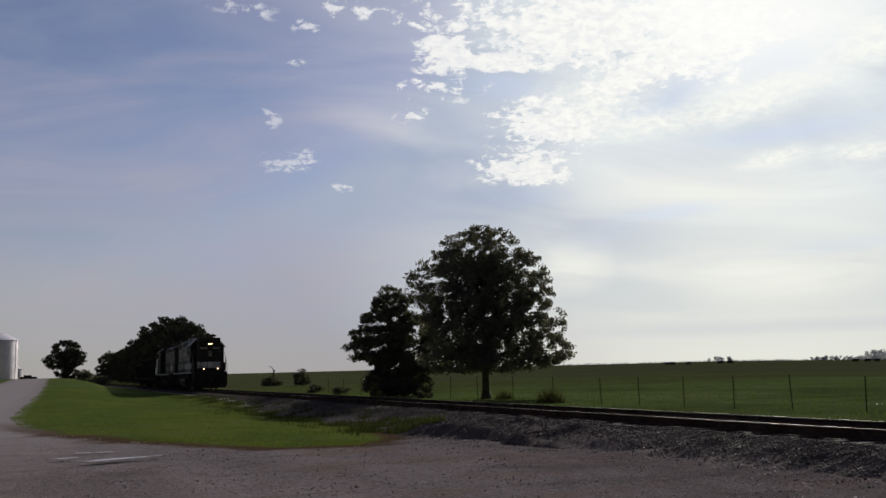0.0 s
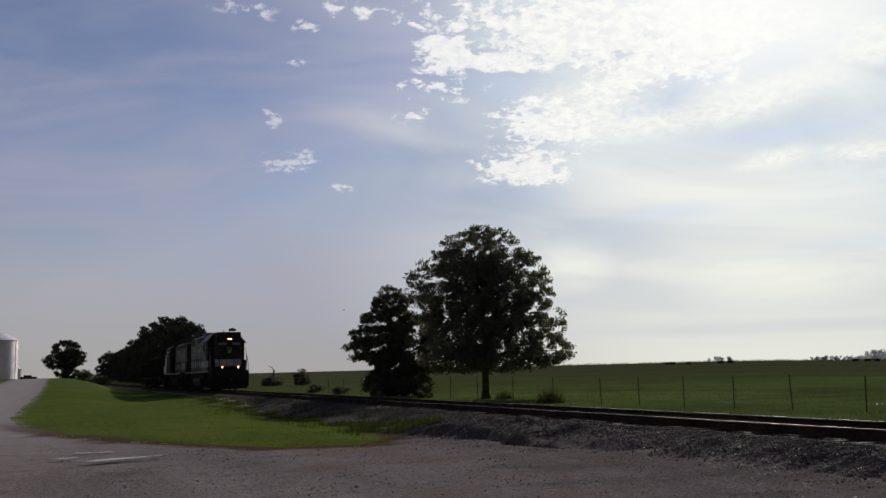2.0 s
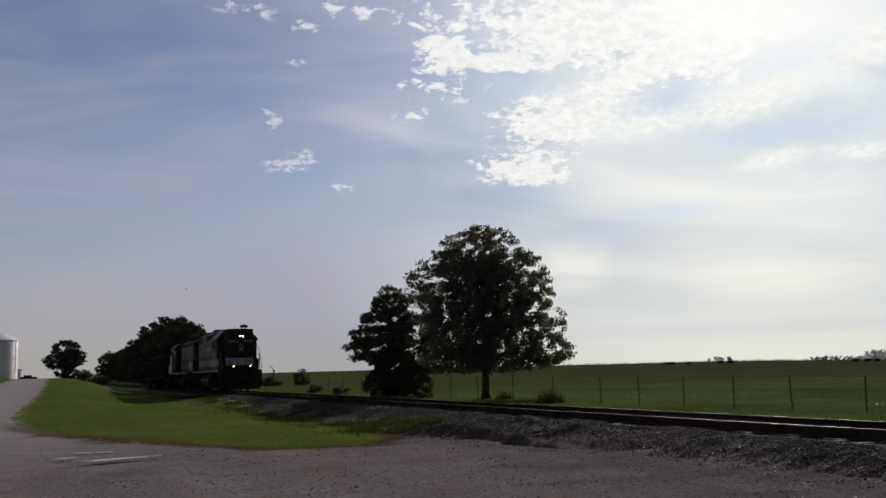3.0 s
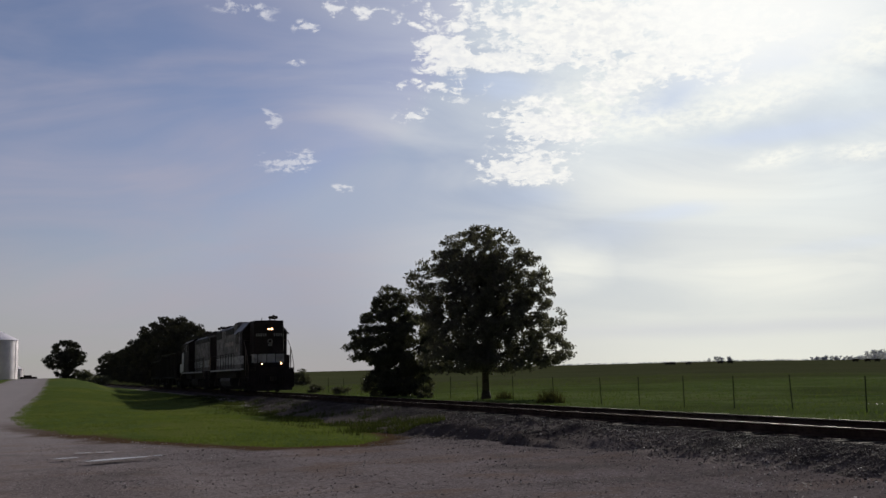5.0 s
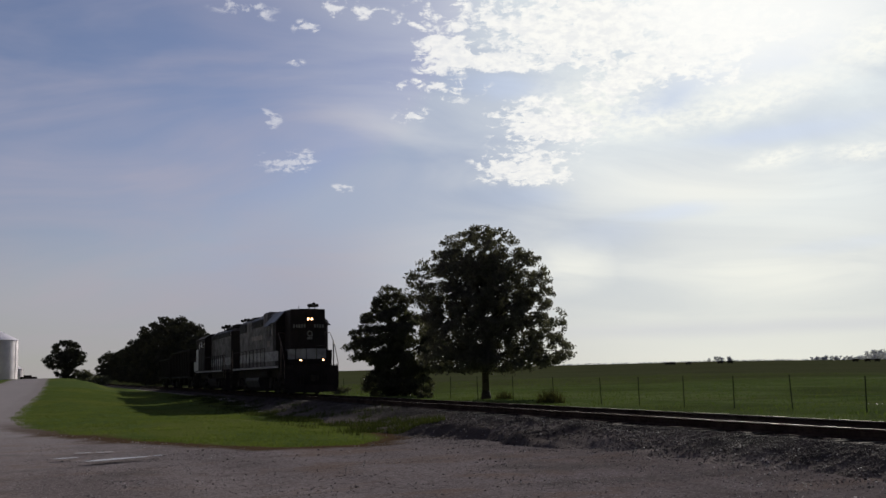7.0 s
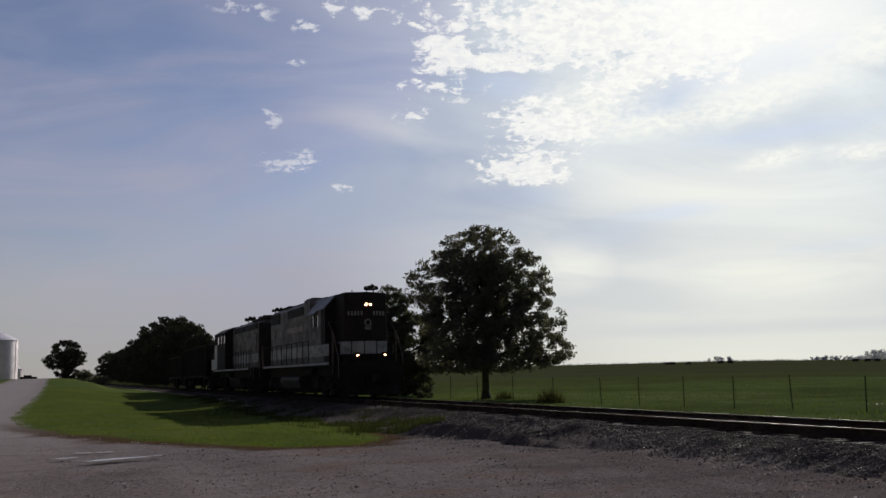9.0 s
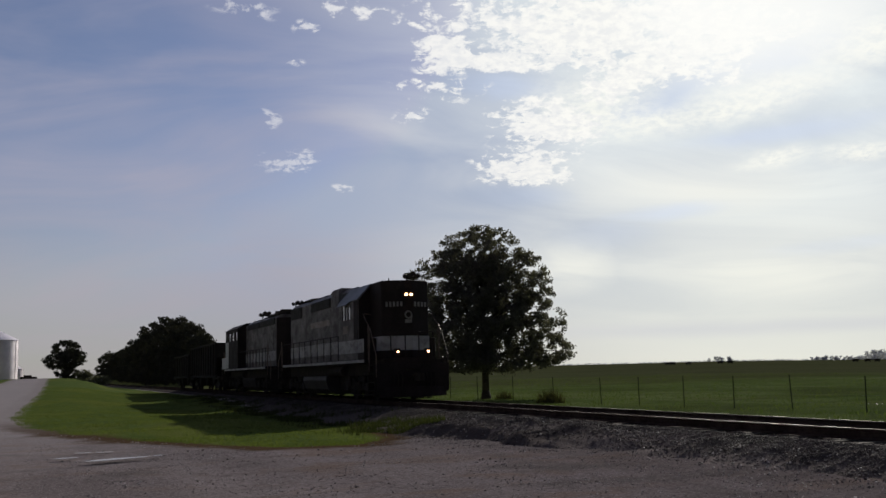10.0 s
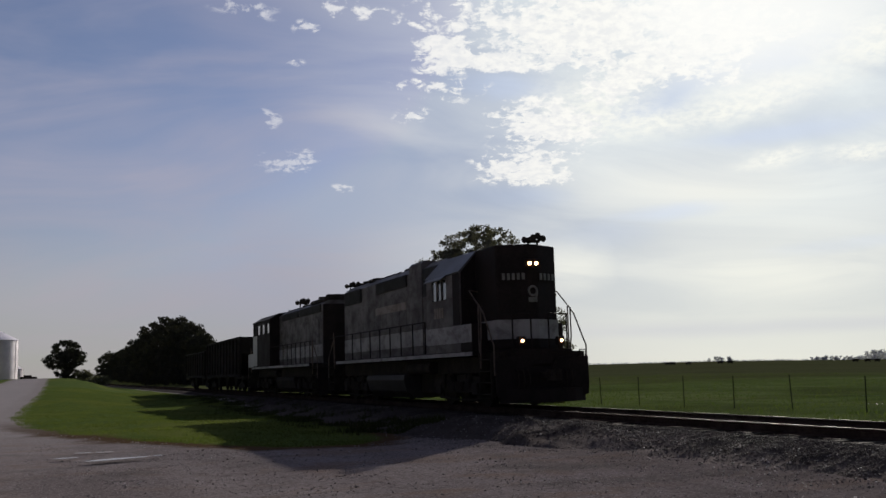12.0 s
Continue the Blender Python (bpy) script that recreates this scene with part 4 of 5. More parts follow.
def horn(loco, x, y, z, way=1, name="air_horn", size=1.0):
    bm = bmesh.new()
    base, x, y, z = Vector((x, y, z)), 0.0, 0.0, 0.0
    box(bm, x - 0.08, x + 0.08, y - 0.22, y + 0.22, z + 0.12, z + 0.2, 0.02)
    for dy in (-0.15, 0.15):
        tube(bm, [(x, y + dy, z - 0.03), (x, y + dy, z + 0.14)], 0.03, 0.03, 8)
    for dy, dz, l, d in ((-0.19, 0.2, 0.42, 1), (0.0, 0.27, 0.34, 1), (0.19, 0.2, 0.30, 1), (-0.1, 0.24, 0.30, -1), (0.1, 0.24, 0.36, -1)):
        d *= way
        tube(bm, [(x, y + dy, z + dz), (x + d * l * 0.6, y + dy, z + dz), (x + d * l * 0.85, y + dy, z + dz), (x + d * l, y + dy, z + dz)], 0.028, 0.10, 12)
    bmesh.ops.scale(bm, vec=(size, size, size), verts=bm.verts[:])
    bmesh.ops.translate(bm, vec=base, verts=bm.verts[:])
    return part(name, bm, GRIME, loco)


def twin_lamp(loco, name, x, z, hot, gap=0.105):
    bm = bmesh.new()
    box(bm, x - 0.06, x + 0.05, -0.28, 0.28, z - 0.14, z + 0.14, 0.03)
    lamp = part(name, bm, BLACK, loco)
    for s in (-1, 1):
        bm = bmesh.new()
        tube(bm, [(x + 0.03, s * gap, z), (x + 0.085, s * gap, z)], 0.052, 0.052, 16)
        part("lens", bm, LAMP_HOT if hot else DULL_LENS, lamp, "lit headlight lens" if hot else "")
    return lamp


def board(loco, pts, z0, z1, bars):
    """A dark number board between two plan points, with plain pale bars on it."""
    (xa, ya), (xb, yb) = pts
    d = Vector((xb - xa, yb - ya, 0))
    out = Vector((d.y, -d.x, 0)).normalized()
    if out.x < 0:
        out = -out
    bm = bmesh.new()
    a, b = Vector((xa, ya, 0)), Vector((xb, yb, 0))
    q = [a, b, b + out * 0.03, a + out * 0.03]
    prism(bm, [(v.x, v.y) for v in q], "z", z0, z1)
    ob = part("number_board", bm, BLACK, loco)
    bm = bmesh.new()
    for k in range(bars):
        s0, s1 = (k + 0.18) / bars, (k + 0.80) / bars
        p0, p1 = a + d * s0 + out * 0.03, a + d * s1 + out * 0.03
        q = [p0, p1, p1 + out * 0.006, p0 + out * 0.006]
        prism(bm, [(v.x, v.y) for v in q], "z", z0 + 0.03, z1 - 0.03)
    part("bars", bm, MARK, ob, "worn pale bars on the number board")
    return ob


def coupler(owner, x, s):
    bm = bmesh.new()
    box(bm, min(x, x + s * 0.66), max(x, x + s * 0.66), -0.09, 0.09, 0.80, 0.98, 0.02)
    prism(bm, [(x + s * 0.62, -0.20), (x + s * 0.86, -0.20), (x + s * 0.90, -0.06), (x + s * 0.76, 0.02), (x + s * 0.86, 0.16), (x + s * 0.62, 0.18)], "z", 0.74, 1.04, 0.015)
    return part("coupler", bm, GRIME, owner)


def locomotive(centre, turn, lead):
    loco = empty("locomotive", pose(0, 0, 0), "black high-nosed diesel locomotive with grey sides, white band and lit headlights" if lead
                 else "grimy grey and black diesel locomotive coupled back to back", "locomotive", "locomotives")
    way = -1 if turn else 1
    # underframe and deck
    bm = bmesh.new()
    box(bm, -8.35, 8.35, -1.0, 1.0, 0.98, 1.46, 0.02)
    part("underframe", bm, GRIME, loco)
    bm = bmesh.new()
    box(bm, -7.1, 7.1, -1.5, 1.5, 1.50, 1.62, 0.008)
    box(bm, 7.1, 8.46, -0.98, 0.98, 1.50, 1.62, 0.008)
    box(bm, -8.46, -7.1, -0.98, 0.98, 1.50, 1.62, 0.008)
    part("deck", bm, BLACK, loco)
    for s in (-1, 1):
        bm = bmesh.new()
        y0, y1 = sorted((s * 1.502, s * 1.516))
        box(bm, -7.08, 7.08, y0, y1, 1.485, 1.60)
        part("sill_stripe", bm, WHITE, loco, "white stripe along the sill")
    for s in (-1, 1):
        # pilot with a small plough below, steps at its corners
        bm = bmesh.new()
        x = s * 8.46
        prism(bm, [(-1.46, 0.62), (-1.46, 1.40), (-0.42, 1.40), (-0.30, 1.12), (0.30, 1.12), (0.42, 1.40), (1.46, 1.40), (1.46, 0.62), (1.44, 0.35), (1.0, 0.16), (-1.0, 0.16), (-1.44, 0.35)], "x", min(x, x + s * 0.05), max(x, x + s * 0.05), 0.01)
        prism(bm, [(x, -1.35), (x + s * 0.22, -0.9), (x + s * 0.36, 0), (x + s * 0.22, 0.9), (x, 1.35)], "z", 0.15, 0.52)
        box(bm, min(x - s * 0.14, x), max(x - s * 0.14, x), -1.0, 1.0, 1.2, 1.5)
        part("pilot", bm, BLACK, loco)
        coupler(loco, x - s * 0.05, s)
        for t in (-1, 1):
            bm = bmesh.new()
            box(bm, min(x - s * 1.0, x - s * 0.96), max(x - s * 1.0, x - s * 0.96), min(t * 1.0, t * 1.49), max(t * 1.0, t * 1.49), 0.34, 1.55)
            box(bm, min(x - s * 0.24, x - s * 0.2), max(x - s * 0.24, x - s * 0.2), min(t * 1.0, t * 1.49), max(t * 1.0, t * 1.49), 0.34, 1.55)
            box(bm, min(x - s * 1.0, x - s * 0.2), max(x - s * 1.0, x - s * 0.2), min(t * 0.98, t * 1.03), max(t * 0.98, t * 1.03), 0.34, 1.55)
            well = part("step_well", bm, GRIME, loco)
            for z in (0.38, 0.70, 1.02, 1.34):
                bm = bmesh.new()
                box(bm, min(x - s * 0.95, x - s * 0.2), max(x - s * 0.95, x - s * 0.2), min(t * 1.05, t * 1.48), max(t * 1.05, t * 1.48), z, z + 0.03)
                part("step", bm, GRIME, well)
            # uncoupling bar and hoses
            bm = bmesh.new()
            for k in range(3):
                yy = t * (0.5 + 0.17 * k)
                tube(bm, [(x + s * 0.04, yy, 1.05), (x + s * 0.17, yy, 0.98), (x + s * 0.2, yy, 0.75), (x + s * 0.12, yy, 0.55)], 0.022, 0.022, 6)
            part("air_hoses", bm, GRIME, loco)
            bm = bmesh.new()
            tube(bm, [(x + s * 0.06, t * 1.36, 1.40), (x + s * 0.1, t * 1.36, 1.58), (x + s * 0.1, t * 1.16, 1.58), (x + s * 0.06, t * 1.16, 1.40)], 0.018, 0.018, 6)
            part("grab_iron", bm, BLACK, loco)
    # tank and reservoirs
    bm = bmesh.new()
    prism(bm, [(-1.32, 0.98), (-1.36, 0.80), (-1.24, 0.40), (-0.9, 0.17), (0.9, 0.17), (1.24, 0.40), (1.36, 0.80), (1.32, 0.98)], "x", -3.3, 0.9, 0.02)
    part("fuel_tank", bm, material("tank_paint", (0.034, 0.031, 0.031), (0.062, 0.057, 0.056), 1.5, 0.6, spec=0.2) if lead else GRIME, loco)
    for s in (-1, 1):
        bm = bmesh.new()
        tube(bm, [(1.05, s * 1.12, 1.18), (1.12, s * 1.12, 1.18), (3.15, s * 1.12, 1.18), (3.2, s * 1.12, 1.18)], 0.2, 0.2, 14)
        part("air_reservoir", bm, GRIME, loco)
    # added dark box that shuts out daylight between tank and truck
    bm = bmesh.new()
    box(bm, 1.0, 2.9, -0.75, 0.75, 0.34, 1.0, 0.04)
    part("gap_fill_box", bm, GRIME, loco)
    for x in (5.18, -5.18):
        diesel_truck(loco, x, way)
    # long hood
    cab_back, cab_front, hood_end = (3.6, 6.25, -7.9) if lead else (1.85, 6.7, -7.8)
    bm = bmesh.new()
    z_hood = 4.78 if lead else 4.60
    prism(bm, hood_outline(0.95, 1.62, z_hood), "x", hood_end + 0.28, cab_back, 0.02)
    hood = part("long_hood", bm, GREY, loco, "weathered grey hood")
    bm = bmesh.new()
    prism(bm, [(hood_end + 0.276, -0.94), (hood_end + 0.276, 0.94), (hood_end, 0.45), (hood_end, -0.45)], "z", 1.62, z_hood - 0.20, 0.02)
    part("hood_end", bm, BLACK, loco, "black hood end")
    for s in (-1, 1):
        y0, y1 = sorted((s * 0.952, s * 0.962))
        bm = bmesh.new()
        box(bm, hood_end + 0.32, cab_back - 0.02, y0, y1, 1.95, 2.50)
        part("white_band", bm, WHITE, loco, "broad white band along the hood")
        y0, y1 = sorted((s * 0.955, s * 0.985))
        if lead:
            bm = bmesh.new()
            box(bm, -3.2, 0.3, min(s * 0.984, s * 0.990), max(s * 0.984, s * 0.990), 3.30, 3.58)
            part("faded_lettering", bm, GREY_FADED, hood, "faded pale bar of old lettering")
        n_doors = 14
        span = (cab_back - 0.4 - (hood_end + 0.9)) / n_doors
        for k in range(n_doors):
            xa = hood_end + 0.9 + k * span
            bm = bmesh.new()
            box(bm, xa + 0.012, xa + span - 0.012, y0, y1, 2.55, 3.72, 0.006)
            part("hood_door", bm, GREY, hood)
        y0, y1 = sorted((s * 0.94, s * 1.0))
        blocks = ((-3.1, 0.35, 4.12, 4.55), (-7.4, -5.1, 3.98, 4.55)) if lead else ((-2.75, 0.9, 4.06, 4.42), (-7.3, -3.1, 4.04, 4.42))
        for xa, xb, za, zb in blocks:
            bm = bmesh.new()
            box(bm, xa, xb, y0, y1, za, zb, 0.01)
            grille = part("grille", bm, GRILLE, loco, "dark intake grille")
            k = 0
            while za + 0.06 + k * 0.075 < zb - 0.03:
                bm = bmesh.new()
                z = za + 0.06 + k * 0.075
                ya, yb = sorted((s * 1.0, s * 1.02))
                box(bm, xa + 0.03, xb - 0.03, ya, yb, z, z + 0.03)
                part("slat", bm, GRILLE, grille)
                k += 1
    # roof: raised housings, fans, stack
    housings = ((-0.9, 0.5, 0.6, 4.90), (-3.4, -1.6, 0.55, 4.88), (-4.7, -4.1, 0.8, 4.88)) if lead else ((-1.2, 1.4, 0.55, 4.70), (-7.4, -4.6, 0.8, 4.74), (-4.4, -2.6, 0.62, 4.70))
    for xa, xb, w, z in housings:
        bm = bmesh.new()
        prism(bm, hood_outline(w, z_hood - 0.04, z, 0.05), "x", xa, xb, 0.015)
        part("roof_housing", bm, GRIME, loco)
    for x in ((-5.0, -6.2, -7.2) if lead else (-5.2, -6.6)):
        bm = bmesh.new()
        z = z_hood - 0.02 if lead else 4.72
        tube(bm, [(x, 0, z), (x, 0, z + 0.16), (x, 0, z + 0.2)], 0.52, 0.50, 24)
        for k in range(6):
            a = k * math.pi / 6
            box(bm, x - 0.48, x + 0.48, -0.012, 0.012, z + 0.2, z + 0.215) if k == 0 else tube(bm, [(x - 0.48 * math.cos(a), -0.48 * math.sin(a), z + 0.208), (x + 0.48 * math.cos(a), 0.48 * math.sin(a), z + 0.208)], 0.01, 0.01, 4)
        part("roof_fan", bm, GRIME, loco)
    if lead:
        # air intake compartment behind the cab
        bm = bmesh.new()
        prism(bm, hood_outline(1.02, 1.64, 4.88, 0.10), "x", 0.75, 1.95, 0.02)
        intake = part("intake_compartment", bm, GREY, loco)
        for s in (-1, 1):
            bm = bmesh.new()
            box(bm, 0.74, 1.96, min(s * 1.022, s * 1.032), max(s * 1.022, s * 1.032), 1.95, 2.50)
            part("white_band", bm, WHITE, intake, "broad white band along the hood")
        for s in (-1, 1):
            bm = bmesh.new()
            box(bm, 2.0, 3.5, min(s * 0.94, s * 1.0), max(s * 0.94, s * 1.0), 3.6, 4.56, 0.01)
            part("intake_screen", bm, GRILLE, loco)
    bm = bmesh.new()
    box(bm, -1.35, -0.95, -0.3, 0.3, z_hood - 0.04, z_hood + 0.2, 0.02)
    part("exhaust_stack", bm, GRIME, loco)
    # cab
    holes = [(4.05, 4.42, 3.26, 3.88), (4.50, 4.80, 3.26, 3.88), (4.86, 5.24, 3.26, 3.88)] if lead else [(2.05, 2.8, 3.5, 4.05), (3.35, 4.15, 3.5, 4.05), (4.65, 5.5, 3.5, 4.05), (6.3, 6.5, 3.5, 4.05)]
    z_eave, z_top = (4.0, 4.64) if lead else (4.26, 4.60)
    bm = bmesh.new()
    for s in (-1, 1):
        side_wall(bm, cab_back, cab_front, 1.62, z_eave, 1.5, s, holes)
    prism(bm, [(-1.44, 1.62), (1.44, 1.62), (1.44, z_eave), (0.92, z_top), (-0.92, z_top), (-1.44, z_eave)], "x", cab_back, cab_back + 0.06)
    cab = part("cab", bm, GREY if lead else BLACK, loco, "grey cab side" if lead else "sooty black cab side")
    if lead:
        for s in (-1, 1):
            bm = bmesh.new()
            y0, y1 = sorted((s * 1.501, s * 1.509))
            box(bm, 5.75, cab_front - 0.005, y0, y1, 2.42, z_eave - 0.02)
            part("corner_panel", bm, BLACK, cab, "black corner panel of the cab")
    for s in (-1, 1):
        for a, b, za, zb in holes:
            bm = bmesh.new()
            y0, y1 = sorted((s * 1.455, s * 1.463))
            box(bm, a, b, y0, y1, za, zb)
            part("window_pane", bm, GLASS, cab, "bright reflecting window pane")
        y0, y1 = sorted((s * 1.502, s * 1.512))
        if lead:
            bm = bmesh.new()
            for k in range(4):
                box(bm, 4.25 + 0.2 * k, 4.39 + 0.2 * k, y0, y1, 2.70, 3.02)
            part("faded_bars", bm, GREY_FADED, cab, "faded tan bars on the cab side")
        bm = bmesh.new()
        if lead:
            box(bm, cab_back + 0.01, cab_front - 0.01, y0, y1, 1.88, 2.40)
        else:
            box(bm, 5.45, cab_front - 0.01, y0, y1, 1.66, 3.46)
        part("band_panel", bm, WHITE if lead else GREY_PALE, cab, "white band on the cab side" if lead else "pale end panel of the cab side")
        y0, y1 = sorted((s * 1.50, s * 1.70))
        bm = bmesh.new()
        prism(bm, [(s * 1.49, z_eave - 0.02), (s * 1.70, z_eave - 0.16), (s * 1.70, z_eave - 0.13), (s * 1.49, z_eave + 0.03)], "x", cab_back + 0.25, cab_back + 1.7 if s < 0 else cab_front - 0.1)
        if lead:
            part("window_awning", bm, ROOF_GREY, cab)
        else:
            bm.free()
    bm = bmesh.new()
    prism(bm, [(-1.44, 1.62), (1.44, 1.62), (1.44, z_eave - 0.03), (0.92, z_top - 0.03), (-0.92, z_top - 0.03), (-1.44, z_eave - 0.03)], "x", cab_front - 0.06, cab_front - 0.001)
    for s in (-1, 1):
        y0, y1 = sorted((s * 1.08, s * 1.36))
        box(bm, cab_front - 0.002, cab_front + 0.02, y0, y1, 3.2, 3.85)
    part("cab_front", bm, BLACK, cab, "black cab front wall")
    bm = bmesh.new()
    prism(bm, [(-1.54, z_eave), (-0.95, z_top), (-0.4, z_top + 0.07), (0.4, z_top + 0.07), (0.95, z_top), (1.54, z_eave), (1.5, z_eave - 0.04), (0.93, z_top - 0.05), (0.4, z_top), (-0.4, z_top), (-0.93, z_top - 0.05), (-1.5, z_eave - 0.04)], "x", cab_back - 0.05, cab_front + 0.08)
    part("cab_roof", bm, ROOF_GREY if lead else BLACK, cab, "sloped grey cab roof" if lead else "")
    # nose
    nose_h = 4.63 if lead else 2.75
    bm = bmesh.new()
    if lead:
        prism(bm, nose_outline(cab_front - 0.02, 7.70, 8.06, 0.97), "z", 1.62, nose_h, 0.05)
    else:
        prism(bm, nose_outline(cab_front - 0.02, 7.3, 7.55, 0.9), "z", 1.62, nose_h, 0.05)
    nose = part("short_hood", bm, BLACK if lead else GREY_PALE, loco, "tall black nose" if lead else "low white nose")
    if lead:
        bm = bmesh.new()
        o = nose_outline(6.6, 7.715, 8.075, 0.985)
        prism(bm, o, "z", 1.92, 2.47)
        part("nose_band", bm, WHITE, nose, "white band round the nose")
        board(nose, ((7.79, -0.86), (8.05, -0.20)), 3.57, 3.82, 5)
        board(nose, ((8.05, 0.20), (7.79, 0.86)), 3.57, 3.82, 4)
        # emblem: a pale ring over a small block
        bm = bmesh.new()
        ring = [(8.075, 0.13 * math.cos(a), 3.28 + 0.13 * math.sin(a)) for a in (2 * math.pi * k / 16 for k in range(17))]
        tube(bm, ring, 0.035, 0.035, 6)
        box(bm, 8.055, 8.072, -0.14, 0.14, 2.96, 3.10)
        tube(bm, [(8.065, 0.14, 3.22), (8.065, 0.10, 3.08)], 0.035, 0.03, 6)
        part("emblem", bm, MARK, nose, "pale painted emblem")
        twin_lamp(loco, "headlight", 8.08, 4.06, True)
        horn(loco, 7.75, 0.22, 4.60)
        bm = bmesh.new()
        tube(bm, [(6.4, -0.2, 4.6), (6.4, -0.2, 4.86)], 0.03, 0.02, 8)
        part("antenna", bm, BLACK, loco)
        bm = bmesh.new()
        box(bm, 7.9, 7.99, 0.55, 0.85, 2.55, 2.57)
        tube(bm, [(7.96, -0.55, 2.6), (8.06, -0.6, 2.6), (8.06, -0.66, 2.85), (7.92, -0.62, 2.85)], 0.014, 0.014, 6)
        part("grab_iron", bm, BLACK, nose)
        for s in (-1, 1):
            bm = bmesh.new()
            box(bm, 8.34, 8.5, s * 0.619 - 0.11, s * 0.619 + 0.11, 1.72, 1.97, 0.02)
            box(bm, 8.36, 8.44, s * 0.619 - 0.05, s * 0.619 + 0.05, 1.60, 1.74)
            lamp = part("ditch_light", bm, BLACK, loco)
            bm = bmesh.new()
            tube(bm, [(8.49, s * 0.619, 1.845), (8.535, s * 0.619, 1.845)], 0.040, 0.040, 16)
            part("lens", bm, LAMP_HOT, lamp, "lit ditch light lens")
    else:
        horn(loco, -0.05, 0.0, 4.80, size=1.35)
        board(loco, ((-7.75, 0.55), (-7.56, 0.92)), 3.88, 4.1, 4)
        board(loco, ((-7.56, -0.92), (-7.75, -0.55)), 3.88, 4.1, 4)
        bm = bmesh.new()
        tube(bm, [(2.2, 0.3, 4.60), (2.2, 0.3, 4.80)], 0.05, 0.03, 8)
        part("antenna", bm, BLACK, loco)
    if lead:
        horn(loco, -7.5, -0.55, 4.72, -1)
    # equipment boxes beside the nose
    for s in (-1, 1):
        bm = bmesh.new()
        y0, y1 = sorted((s * 0.985, s * 1.498))
        xa, xb = (cab_front + 0.005, 7.06) if lead else (cab_front + 0.005, 8.3)
        box(bm, xa, xb, y0, y1, 1.625, 2.42, 0.02)
        bx = part("battery_box", bm, BLACK if lead else GREY_PALE, loco)
        if lead:
            bm = bmesh.new()
            y0, y1 = sorted((s * 1.50, s * 1.512))
            box(bm, xa + 0.01, xb - 0.01, y0, y1, 1.88, 2.40)
            part("band_panel", bm, WHITE, bx, "white band on the box")
    # handrails
    for s in (-1, 1):
        y = s * 1.46
        stop = cab_back - 0.1
        for k in range(10):
            x = hood_end + 0.75 + k * (stop - hood_end - 0.95) / 9
            bm = bmesh.new()
            tube(bm, [(x, y, 1.58), (x, y, 2.66)], 0.024, 0.024, 6)
            part("stanchion", bm, BLACK, loco)
        bm = bmesh.new()
        tube(bm, [(hood_end - 0.2, y, 2.62), (hood_end + 0.75, y, 2.66), (stop - 0.2, y, 2.66)], 0.02, 0.02, 6)
        part("handrail", bm, BLACK, loco)
        # step rails at both ends
        for e, b in ((1, 8.42), (-1, -8.42)):
            bm = bmesh.new()
            z = 2.92 if e > 0 and lead else 2.62
            tube(bm, [(b - e * 0.95, y, 1.3), (b - e * 0.95, y, z - 0.05), (b - e * 0.92, y, z), (b - e * 0.6, y, z - 0.28), (b - e * 0.1, y, 1.86), (b, y, 1.72), (b, y, 0.9)], 0.022, 0.022, 6)
            tube(bm, [(b - e * 0.88, y, 1.1), (b - e * 0.85, y, 1.8), (b - e * 0.80, y, 2.0), (b - e * 0.80, y, 2.85)], 0.022, 0.022, 6)
            if e > 0 and lead:
                tube(bm, [(b - e * 1.95, s * 1.0, 3.38), (b - e * 1.75, s * 1.3, 3.40), (b - e * 1.55, y, 3.38), (b - e * 0.98, y, 2.95)], 0.02, 0.02, 6)
            part("step_rail", bm, RAIL_WORN, loco, "worn brown step rail")
            for w in (0.28, 0.86):
                bm = bmesh.new()
                tube(bm, [(b - e * 0.02, s * w, 1.6), (b - e * 0.02, s * w, 2.62)], 0.024, 0.024, 6)
                part("end_stanchion", bm, BLACK, loco)
            bm = bmesh.new()
            tube(bm, [(b - e * 0.02, s * 0.28, 2.60), (b - e * 0.02, s * 0.86, 2.60)], 0.02, 0.02, 6)
            part("end_handrail", bm, BLACK, loco)
    train.append((loco, centre, turn))
    return loco


locomotive(-8.5, 0, True)
locomotive(-27.3, 180, False)


